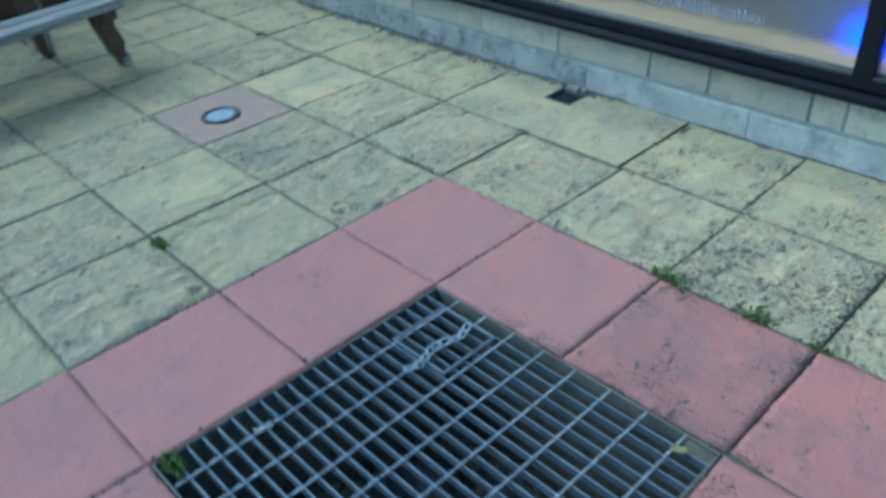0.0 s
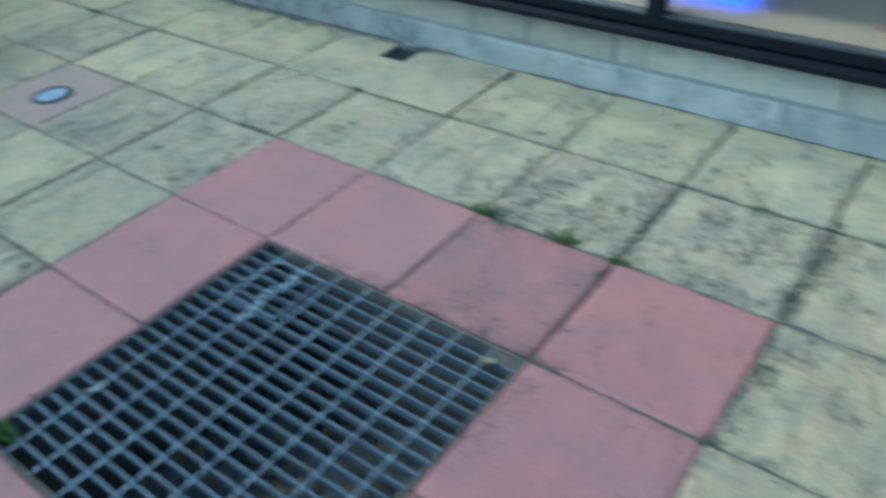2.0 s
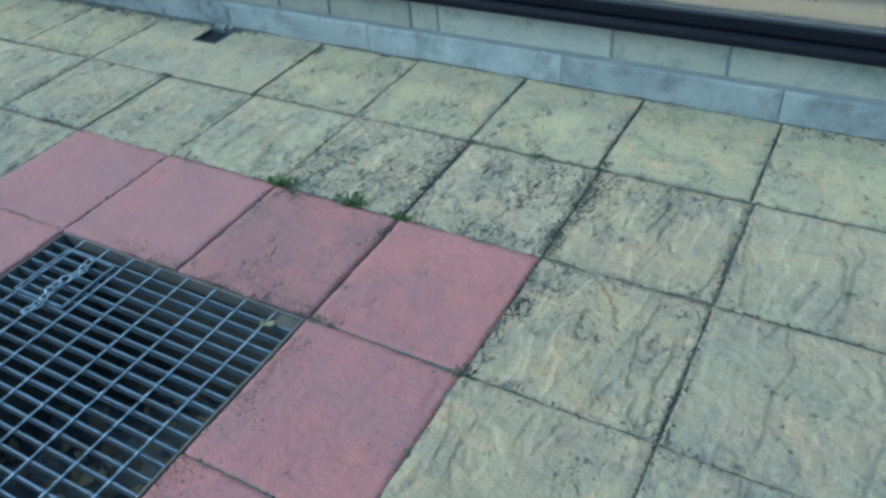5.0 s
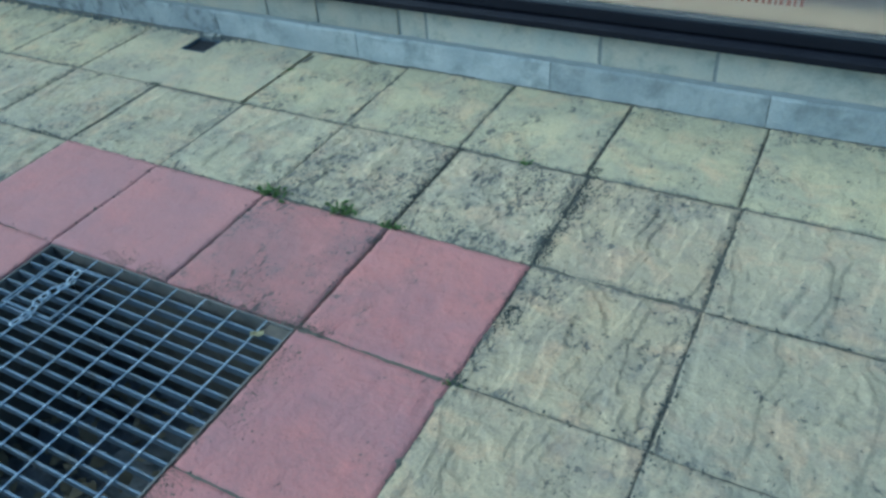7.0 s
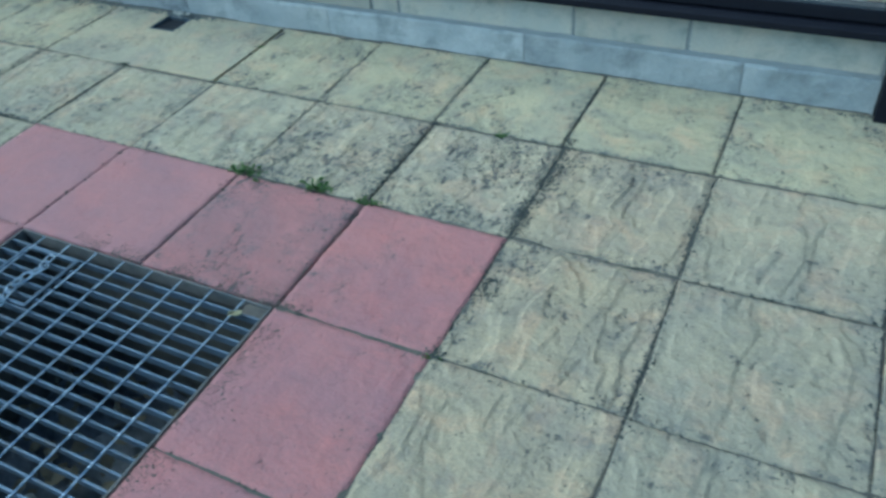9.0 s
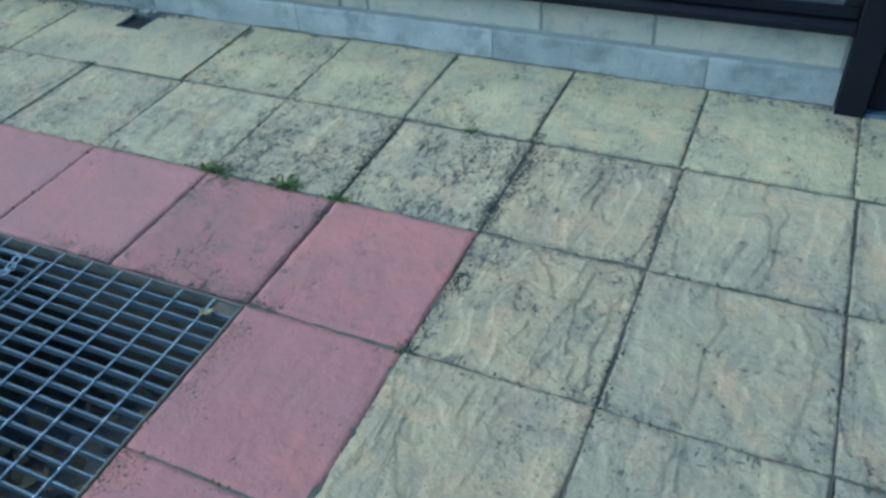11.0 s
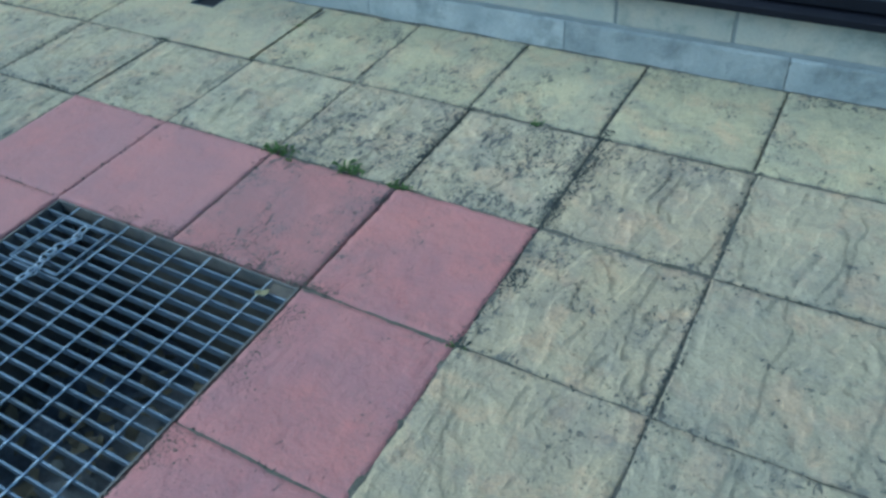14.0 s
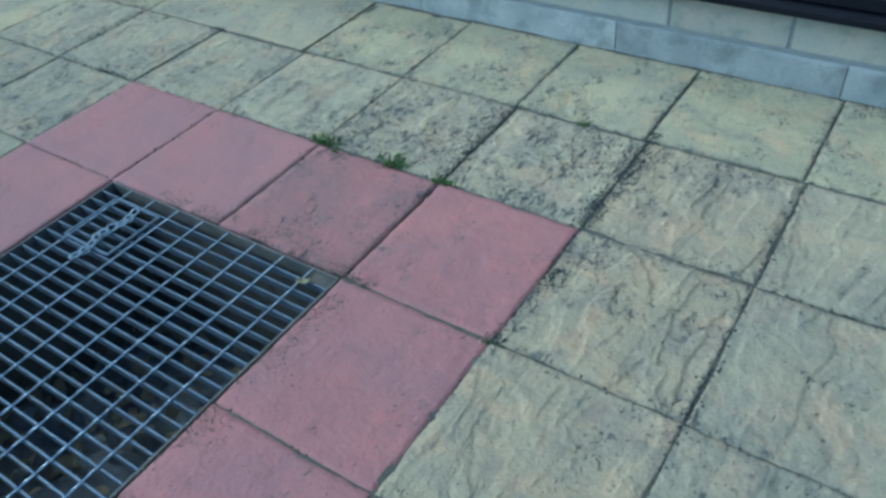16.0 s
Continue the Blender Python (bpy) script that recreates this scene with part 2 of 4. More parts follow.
RUBBLE = mottled("broken_mortar", (0.42, 0.41, 0.35), (0.30, 0.30, 0.265), 12.0, 0.95, 0.6, 0.004)
GULLY_IRON_SHADE = mottled("gully_iron_shade", (0.035, 0.038, 0.045), (0.02, 0.022, 0.028), 20.0, 0.6, 0.3, 0.001, 0.3)
SLUDGE = mottled("pit_silt", (0.10, 0.105, 0.11), (0.30, 0.30, 0.29), 13.0, 0.55, 0.7, 0.01)
LITTER = mottled("dead_leaves", (0.26, 0.21, 0.12), (0.12, 0.11, 0.08), 14.0, 0.85, 0.3, 0.002)
GREY_WOOD = wood("weathered_wood", (0.40, 0.415, 0.40), (0.17, 0.185, 0.19))
BROWN_WOOD = wood("brown_leg_wood", (0.11, 0.08, 0.055), (0.065, 0.05, 0.04))
PLANTER = wood("planter_wood", (0.14, 0.075, 0.055), (0.08, 0.05, 0.045))
BOARD = wood("pale_oak_board", (0.50, 0.39, 0.28), (0.43, 0.33, 0.235), 0.5)
CASE = mottled("slate_case", (0.20, 0.22, 0.28), (0.16, 0.18, 0.24), 5.0, 0.6, 0.1, 0.001)
CARPET = mottled("grey_carpet", (0.22, 0.22, 0.24), (0.17, 0.17, 0.19), 4.0, 0.95, 0.4, 0.003)
PLASTER = mottled("white_plaster", (0.70, 0.69, 0.66), (0.64, 0.63, 0.61), 3.0, 0.85, 0.1, 0.001)
GRASS = mottled("weed_green", (0.16, 0.25, 0.075), (0.23, 0.32, 0.11), 40.0, 0.7, 0.1, 0.001)
MOSS = mottled("dark_moss", (0.055, 0.06, 0.052), (0.10, 0.105, 0.09), 60.0, 0.95, 0.6, 0.003)
SOIL = mottled("planter_soil", (0.05, 0.035, 0.025), (0.08, 0.055, 0.04), 10.0, 0.95, 0.6, 0.01)
PALE = mottled("pale_scrap", (0.60, 0.62, 0.60), (0.48, 0.50, 0.50), 30.0, 0.7, 0.2, 0.001)
STRAW = mottled("yellow_leaf", (0.62, 0.57, 0.34), (0.50, 0.45, 0.26), 40.0, 0.7, 0.2, 0.001)
LENS = mottled("frosted_lens", (0.38, 0.48, 0.60), (0.30, 0.39, 0.50), 20.0, 0.25, 0.1, 0.001)
VINYL_RED = mottled("red_brown_vinyl", (0.44, 0.24, 0.19), (0.38, 0.21, 0.17), 20.0, 0.5, 0.05, 0.001)
VINYL_BLUE = mottled("slate_blue_vinyl", (0.40, 0.42, 0.50), (0.36, 0.38, 0.46), 20.0, 0.5, 0.05, 0.001)


def glass():
    """Lightly obscured glazing: rough glass that blurs what stands behind it."""
    n = Nodes("window_glass")
    n.bsdf.inputs["Transmission Weight"].default_value = 1.0
    n.bsdf.inputs["IOR"].default_value = 1.45
    return n.done((0.97, 0.98, 0.98), 0.30)


def glow(name, colour, strength):
    n = Nodes(name)
    n.bsdf.inputs["Emission Color"].default_value = (*colour, 1)
    n.bsdf.inputs["Emission Strength"].default_value = strength
    return n.done(tuple(min(c + 0.02, 0.9) for c in colour), 0.5)


GLASS = glass()
BLUE_GLOW = glow("blue_light", (0.02, 0.06, 1.0), 3.2)
WARM_GLOW = glow("warm_tube", (1.0, 0.88, 0.74), 6.0)


# ---- mesh tools ----
def mesh_of(name, bm, material, smooth=False):
    me = bpy.data.meshes.new(name)
    bm.normal_update()
    bm.to_mesh(me)
    bm.free()
    me.materials.append(material)
    if smooth:
        for p in me.polygons:
            p.use_smooth = True
    return me


def part(name, bm, material, parent=None, label="", smooth=False, at=None):
    ob = new(name, mesh_of(name, bm, material, smooth))
    if at is not None:
        ob.location = at
    if parent is not None:
        ob.parent = parent
    return tagged(ob, label)


def thing(name, label, category, at=(0, 0, 0), group="", kind=""):
    ob = new(name)
    ob.location = at
    return tagged(ob, label, category, group, kind)


def box(bm, x0, x1, y0, y1, z0, z1, bevel=0.0, turn=None):
    vs = bmesh.ops.create_cube(bm, size=1.0)["verts"]
    m = Matrix.Translation(((x0 + x1) / 2, (y0 + y1) / 2, (z0 + z1) / 2)) @ Matrix.Diagonal((x1 - x0, y1 - y0, z1 - z0, 1))
    bmesh.ops.transform(bm, matrix=m, verts=vs)
    if bevel:
        es = list({e for v in vs for e in v.link_edges})
        vs = list({v for f in bmesh.ops.bevel(bm, geom=es, offset=bevel, segments=2, affect="EDGES", profile=0.6)["faces"] for v in f.verts})
    if turn is not None:
        bmesh.ops.transform(bm, matrix=turn, verts=vs)
    return bm


def boxed(x0, x1, y0, y1, z0, z1, bevel=0.0):
    return box(bmesh.new(), x0, x1, y0, y1, z0, z1, bevel)


def prism(outline, z0, z1):
    """A flat outline of (x, y) raised from z0 to z1."""
    bm = bmesh.new()
    top = bm.faces.new([bm.verts.new((x, y, z1)) for x, y in outline])
    low = bmesh.ops.extrude_face_region(bm, geom=[top])
    vs = [g for g in low["geom"] if isinstance(g, bmesh.types.BMVert)]
    bmesh.ops.translate(bm, verts=vs, vec=(0, 0, z0 - z1))
    bmesh.ops.recalc_face_normals(bm, faces=bm.faces)
    return bm


def lathe(profile, sides=40):
    """A solid of revolution about z from (radius, height) pairs."""
    bm = bmesh.new()
    rings = []
    for r, z in profile:
        rings.append([bm.verts.new((r * math.cos(a), r * math.sin(a), z)) for a in np.linspace(0, 2 * math.pi, sides, endpoint=False)])
    for a, b in zip(rings, rings[1:]):
        for i in range(sides):
            bm.faces.new((a[i], a[(i + 1) % sides], b[(i + 1) % sides], b[i]))
    bm.faces.new(rings[-1])
    bm.faces.new(rings[0][::-1])
    bmesh.ops.recalc_face_normals(bm, faces=bm.faces)
    return bm


def tube(points, radius, sides=8):
    """A round rod along points."""
    bm = bmesh.new()
    rings = []
    for i, p in enumerate(points):
        a, b = Vector(points[max(i - 1, 0)]), Vector(points[min(i + 1, len(points) - 1)])
        q = (b - a).to_track_quat("Z", "Y")
        rings.append([bm.verts.new(Vector(p) + q @ Vector((radius * math.cos(t), radius * math.sin(t), 0))) for t in np.linspace(0, 2 * math.pi, sides, endpoint=False)])
    for a, b in zip(rings, rings[1:]):
        for i in range(sides):
            bm.faces.new((a[i], a[(i + 1) % sides], b[(i + 1) % sides], b[i]))
    bm.faces.new(rings[-1]), bm.faces.new(rings[0][::-1])
    bmesh.ops.recalc_face_normals(bm, faces=bm.faces)
    return bm


SLAB = 0.45          # paving module
WALL_Y = 1.37        # face of the plinth
rng = random.Random(7)

# ---- ground: one sheet with the pit let into it ----
bm = bmesh.new()
xs, ys = (-400, 0.0, 0.9, 400), (-400, -0.9, 0.0, 400)
grid = [[bm.verts.new((x, y, -0.016)) for x in xs] for y in ys]
for j in range(3):
    for i in range(3):
        if (i, j) != (1, 1):
            bm.faces.new((grid[j][i], grid[j][i + 1], grid[j + 1][i + 1], grid[j + 1][i]))
ground = tagged(part("ground", bm, BED), "dark gritty bedding showing in the paving joints", "ground", kind="structure")

# ---- drainage pit under the grating ----
pit = thing("drainage_pit", "deep dark concrete drainage pit with silt and leaves", "pit", kind="structure")
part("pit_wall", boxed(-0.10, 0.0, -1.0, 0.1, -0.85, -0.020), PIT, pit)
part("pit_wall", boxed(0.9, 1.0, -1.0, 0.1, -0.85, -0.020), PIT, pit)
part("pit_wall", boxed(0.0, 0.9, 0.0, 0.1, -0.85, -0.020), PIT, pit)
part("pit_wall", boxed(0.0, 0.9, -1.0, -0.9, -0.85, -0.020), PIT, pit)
bm = bmesh.new()
n = 24
vs = [[bm.verts.new((i / n * 0.9, -0.9 + j / n * 0.9, -0.56 + 0.16 * (1 - j / n) ** 1.5 + 0.12 * noise.noise((i * 0.25, j * 0.25, 3)) + 0.03 * noise.noise((i * 0.9, j * 0.9, 8)))) for i in range(n + 1)] for j in range(n + 1)]
for j in range(n):
    for i in range(n):
        bm.faces.new((vs[j][i], vs[j][i + 1], vs[j + 1][i + 1], vs[j + 1][i]))
part("silt", bm, SLUDGE, pit, "wet dark silt", smooth=True)
bm = bmesh.new()
for _ in range(170):
    c = Vector((rng.uniform(0.04, 0.86), rng.uniform(-0.86, -0.04), rng.uniform(-0.03, 0.05)))
    c.z += -0.515 + 0.16 * (-c.y / 0.9) ** 1.5
    q = Euler((rng.uniform(-0.7, 0.7), rng.uniform(-0.7, 0.7), rng.uniform(0, 6.28))).to_quaternion()
    s = rng.uniform(0.018, 0.042)
    p = [bm.verts.new(c + q @ Vector(v) * s) for v in ((-1, 0, 0), (-0.3, -0.5, 0.12), (0.5, -0.4, 0.1), (1, 0, 0), (0.5, 0.4, 0.1), (-0.3, 0.5, 0.12))]
    bm.faces.new(p)
tagged(part("dead_leaves", bm, LITTER), "brown dead leaves littering the bottom of the pit", "leaves", kind="stuff")


for i in range(9):
    r = random.Random(300 + i)
    y = r.uniform(-0.85, -0.1)
    bm = bmesh.new()
    bmesh.ops.create_icosphere(bm, subdivisions=2, radius=1.0)
    for v in bm.verts:
        v.co *= 1 + 0.25 * noise.noise(v.co * 1.4 + Vector((i * 3.1, 0, 0)))
        v.co = Vector((v.co.x, v.co.y * 0.8, v.co.z * 0.55)) * r.uniform(0.018, 0.0185) * (0.7 + 0.12 * i)
    tagged(part("stone", bm, PIT_STONE, at=(r.uniform(0.25, 0.8), y, -0.52 + 0.16 * (-y / 0.9) ** 1.5)), "pale rubble stone lying in the pit", "stone", "pit stones")

# ---- building wall, window, door ----
wall = thing("wall_north", "low wall of pale stone blocks on a grey plinth", "wall", kind="structure")
bm = boxed(-7.0, 2.165, WALL_Y + 0.016, 1.62, -0.1, 0.242)
box(bm, -7.0, 2.164, WALL_Y + 0.005, WALL_Y + 0.0155, -0.1, 0.108)
box(bm, -7.0, -2.56, WALL_Y + 0.022, 1.62, 0.27, 2.28)
box(bm, -7.0, 7.0, WALL_Y + 0.022, 1.62, 2.28, 3.4)
box(bm, 3.225, 7.0, WALL_Y + 0.022, 1.62, -0.1, 2.28)
part("wall_core", bm, MORTAR, wall)
# sloped mortar bed over the plinth, and a dirty fillet at the paving
for name, material, pts, amp in (("mortar_bed", MORTAR, ((0.003, 0.1135), (0.008, 0.1185), (0.0155, 0.1245)), 0.004), ("mortar_fillet", SAND, ((-0.010, -0.006), (-0.004, -0.001), (0.0015, 0.004)), 0.004)):
    bm = bmesh.new()
    prev = None
    for i in range(461):
        x = -7.0 + 9.16 * i / 460
        row = [bm.verts.new((x, WALL_Y + y, z + amp * noise.noise((x * 14, q * 3.0, 7)))) for q, (y, z) in enumerate(pts)]
        if prev:
            for q in (0, 1):
                bm.faces.new((prev[q], row[q], row[q + 1], prev[q + 1]))
        prev = row
    part(name, bm, material, wall, smooth=True)

plinth_joints = [-7.0, -5.9, -5.05, -4.2, -3.42, -2.66, -1.9, -1.12, -0.52, 0.207, 1.032, 1.772, 2.165]
for a, b in zip(plinth_joints, plinth_joints[1:]):
    bm = bmesh.new()
    k = max(2, int((b - a) / 0.1))
    prof = ((0.10, -0.1), (0.0, -0.1), (0.0, 0.055), (0.001, 0.104), (0.006, 0.113), (0.10, 0.117))
    rows = []
    for i in range(k + 1):
        x = a + 0.0018 + (b - a - 0.0036) * i / k
        w = [0.005 * noise.noise((x * 6, z * 9, 1.5)) for _, z in prof]
        rows.append([bm.verts.new((x, WALL_Y + y + u, z + (u if z > 0 else 0))) for (y, z), u in zip(prof, w)])
    for r0, r1 in zip(rows, rows[1:]):
        for i in range(len(prof) - 1):
            bm.faces.new((r0[i], r1[i], r1[i + 1], r0[i + 1]))
    bm.faces.new(rows[0]), bm.faces.new(rows[-1][::-1])
    bmesh.ops.recalc_face_normals(bm, faces=bm.faces)
    part("plinth_stone", bm, PLINTH_DIRTY if b < 0.0 else PLINTH, wall)
course = [-7.0, -6.45, -6.0, -5.5, -5.05, -4.6, -4.0, -3.55, -3.05, -2.56, -2.1, -1.62, -1.14, -0.683, -0.228, 0.03, 0.412, 0.53, 1.208, 1.592, 2.16]
for a, b in zip(course, course[1:]):
    part("stone_block", boxed(a + 0.005, b - 0.005, WALL_Y + 0.012 + rng.uniform(-0.002, 0.003), WALL_Y + 0.10, 0.1225, 0.242, 0.004), STONE, wall)
for level in range(15):
    z0 = 0.28 + level * 0.205
    x = -7.0 - 0.2 * (level % 2)
    while x < 7.0:
        w = rng.choice((0.42, 0.45, 0.62))
        inside = z0 < 2.26 and (x + w > -2.56 and x < 3.225)
        if not inside:
            part("stone_block", boxed(x + 0.005, x + w - 0.005, WALL_Y + 0.012, WALL_Y + 0.10, z0 + 0.005, z0 + 0.2), STONE, wall)
        x += w

win = thing("window_1", "wide black-framed shop window with clear panes", "window", kind="structure")
X0, X1 = -2.56, 2.165
# sloping sill with a drip nose
sill = [(1.342, 0.2455), (1.342, 0.266), (1.362, 0.276), (1.45, 0.2825), (1.45, 0.2455)]
bm = bmesh.new()
e0 = [bm.verts.new((X0, y, z)) for y, z in sill]
e1 = [bm.verts.new((X1 - 0.002, y, z)) for y, z in sill]
for i in range(len(sill)):
    j = (i + 1) % len(sill)
    bm.faces.new((e0[i], e1[i], e1[j], e0[j]))
bm.faces.new(e0), bm.faces.new(e1[::-1])
bmesh.ops.recalc_face_normals(bm, faces=bm.faces)
part("window_sill", bm, BLACK, win)
part("bottom_rail", boxed(X0, X1 - 0.002, 1.372, 1.44, 0.283, 0.322, 0.004), BLACK, win)
part("top_rail", boxed(X0, X1 - 0.002, 1.362, 1.44, 2.20, 2.278, 0.004), BLACK, win)
bars = [(-2.558, -2.49), (-1.01, -0.945), (0.520, 0.581), (2.117, 2.161)]
for a, b in bars:
    part("mullion", boxed(a, b, 1.368, 1.442, 0.3225, 2.1985, 0.005), BLACK, win)
for (a0, a), (b, b1) in zip(bars, bars[1:]):
    pane = part("pane", boxed(a + 0.001, b - 0.001, 1.400, 1.406, 0.323, 2.198), GLASS, win)
    pane.visible_shadow = False
    bead = bmesh.new()
    s0 = [bead.verts.new((a + 0.001, y, z)) for y, z in ((1.376, 0.3227), (1.378, 0.330), (1.399, 0.338), (1.399, 0.3227))]
    s1 = [bead.verts.new((b - 0.001, y, z)) for y, z in ((1.376, 0.3227), (1.378, 0.330), (1.399, 0.338), (1.399, 0.3227))]
    for i in range(4):
        bead.faces.new((s0[i], s1[i], s1[(i + 1) % 4], s0[(i + 1) % 4]))
    bead.faces.new(s0), bead.faces.new(s1[::-1])
    bmesh.ops.recalc_face_normals(bead, faces=bead.faces)
    part("glazing_bead", bead, BEAD, pane)

door = thing("door_1", "black-framed door with a dark solid lower panel", "door", kind="structure")
part("door_post", boxed(2.167, 2.250, 1.325, 1.46, 0.0, 2.278, 0.004), BLACK, door)
part("door_post", boxed(3.140, 3.223, 1.325, 1.46, 0.0, 2.278, 0.004), BLACK, door)
part("door_head", boxed(2.252, 3.138, 1.33, 1.46, 2.19, 2.278, 0.004), BLACK, door)
leaf = part("door_leaf", boxed(2.255, 3.135, 1.365, 1.41, 0.012, 0.62, 0.004), BLACK, door)
part("door_stile", boxed(2.255, 2.365, 1.365, 1.41, 0.622, 2.186, 0.004), BLACK, door)
part("door_stile", boxed(3.025, 3.135, 1.365, 1.41, 0.622, 2.186, 0.004), BLACK, door)
part("top_rail", boxed(2.367, 3.023, 1.365, 1.41, 2.06, 2.186, 0.004), BLACK, door)
dp = part("pane", boxed(2.367, 3.023, 1.385, 1.391, 0.624, 2.058), GLASS, door)
dp.visible_shadow = False
part("threshold", boxed(2.252, 3.138, 1.34, 1.46, -0.01, 0.010, 0.003), STEEL, door)
part("handle", tube([(2.31, 1.363, 0.98), (2.31, 1.315, 0.99), (2.31, 1.305, 1.05), (2.31, 1.315, 1.24), (2.31, 1.363, 1.25)], 0.011), STEEL, leaf, "steel pull handle")

# room behind the window
part_room = thing("room", "dim room behind the window with grey carpet", "room", kind="structure")
part("room_floor", boxed(-2.8, 6.0, 1.62, 5.0, -0.12, 0.05), CARPET, part_room)
part("room_wall", boxed(-2.8, 6.0, 5.0, 5.1, 0.05, 2.7), PLASTER, part_room)
part("room_wall", boxed(-2.9, -2.8, 1.62, 5.1, -0.12, 2.7), PLASTER, part_room)
part("room_wall", boxed(6.0, 6.1, 1.62, 5.1, -0.12, 2.7), PLASTER, part_room)
tagged(part("ceiling", boxed(-2.9, 6.1, 1.62, 5.1, 2.7, 2.8), PLASTER), "white ceiling of the room behind the window", "ceiling", kind="structure")
tagged(part("window_board", boxed(-2.55, 2.16, 1.445, 1.60, 0.297, 0.326, 0.004), BOARD), "pale oak board inside the window", "window board", kind="structure")
# unseen warm panels, added to brighten the room behind the glass
for i, x in enumerate((-1.2, 1.5)):
    lamp = thing("added_ceiling_light", "warm white light panel, out of view, added to light the room", "ceiling light", (x, 2.7, 2.69), "ceiling lights")
    part("frame", boxed(-0.63, 0.63, -0.18, 0.18, -0.012, 0.008, 0.003), PLASTER, lamp)
    part("diffuser", boxed(-0.6, 0.6, -0.15, 0.15, -0.018, -0.0125), WARM_GLOW, lamp)
unit = thing("light_box", "low box with a glowing blue front", "light box", (0.455, 1.84, 0.0501))
part("case", boxed(-0.36, 0.36, 0.0, 0.22, 0.0, 0.46, 0.01), CASE, unit)
part("glowing_front", boxed(-0.13, 0.27, -0.008, -0.001, 0.12, 0.29, 0.003), BLUE_GLOW, unit, "bright blue lit front")

# lettering on the panes: unreadable, so bars
def bars_of_text(name, x0, x1, z0, z1, material, label, seed):
    r = random.Random(seed)
    bm = bmesh.new()
    x = x0
    while x < x1:
        w = r.uniform(0.006, 0.011)
        h = r.choice((0.7, 0.7, 1.0))
        box(bm, x, x + w, 1.3975, 1.3992, z0, z0 + (z1 - z0) * h)
        x += w + r.uniform(0.006, 0.012)
    return tagged(part(name, bm, material), label, "lettering")


bars_of_text("window_lettering", -0.44, 0.20, 0.412, 0.452, VINYL_BLUE, "slate-blue lettering strip on the window pane", 3)
bars_of_text("window_lettering", 1.25, 1.80, 0.392, 0.435, VINYL_RED, "red-brown lettering strip on the window pane", 4)


# ---- steel grating over the pit ----
grate = thing("drain_grating", "galvanised steel bar grating set flush in red slabs", "grating", (0.0, 0.0, -0.004))
grate.scale.x = 1.011
for a in ((0.004, 0.896, -0.010, -0.004), (0.004, 0.896, -0.896, -0.890)):
    part("edge_bar", boxed(a[0], a[1], a[2], a[3], -0.045, 0.0, 0.001), SILTED, grate)
for a in ((0.004, 0.010), (0.890, 0.896)):
    part("edge_bar", boxed(a[0], a[1], -0.889, -0.011, -0.045, 0.0, 0.001), SILTED, grate)
bar = mesh_of("bearing_bar", boxed(0.0105, 0.8895, -0.0027, 0.0027, -0.026, -0.003, 0.0008), STEEL)
k = 21
for i in range(1, k + 1):
    ob = new("bearing_bar", bar)
    ob.parent, ob.location = grate, (0, -0.01 - 0.88 * i / (k + 1), rng.uniform(-0.0008, 0.0008))
# twisted square cross rods
bm = bmesh.new()
rings, steps = [], 60
for i in range(steps + 1):
    y = -0.0105 - 0.879 * i / steps
    a0 = i * 0.55
    rings.append([bm.verts.new((0.0028 * math.cos(a0 + q * math.pi / 2), y, 0.0028 * math.sin(a0 + q * math.pi / 2))) for q in range(4)])
for r0, r1 in zip(rings, rings[1:]):
    for q in range(4):
        bm.faces.new((r0[q], r0[(q + 1) % 4], r1[(q + 1) % 4], r1[q]))
bmesh.ops.recalc_face_normals(bm, faces=bm.faces)
rod = mesh_of("cross_rod", bm, BRIGHT)
for i in range(8):
    ob = new("cross_rod", rod)
    ob.parent, ob.location = grate, (0.10 + 0.1018 * i, 0, 0.0005)
part("corner_plate", boxed(0.822, 0.8885, -0.050, -0.0115, -0.014, -0.006, 0.001), GRIT, grate, "small silted corner plate")
# hinged panel with its chain
panel = part("lift_panel", boxed(0.085, 0.093, -0.245, -0.055, -0.004, 0.003, 0.001), STEEL, grate, "thin raised steel lift frame")
box_bm = boxed(0.272, 0.280, -0.245, -0.055, -0.004, 0.003, 0.001)
box(box_bm, 0.094, 0.271, -0.063, -0.055, -0.004, 0.003, 0.001)
box(box_bm, 0.094, 0.271, -0.245, -0.237, -0.004, 0.003, 0.001)
part("lift_frame", box_bm, STEEL, grate)
chain = thing("chain", "short galvanised chain lying on the grating", "chain", (0.0, 0.0, 0.006))
for i in range(9):
    u = i / 8
    c = Vector((0.206 + 0.010 * math.sin(u * 9), -0.085 - 0.205 * u, 0))
    pts = [(0.017 * math.cos(t), 0.009 * math.sin(t), 0.0) for t in np.linspace(0, 2 * math.pi, 17)]
    ob = part("link", tube(pts, 0.0024, 6), BRIGHT, chain, smooth=True)
    ob.location = c
    ob.rotation_euler = (0.9 if i % 2 else 0.15, 0, 1.57 + 0.45 * math.cos(u * 9))


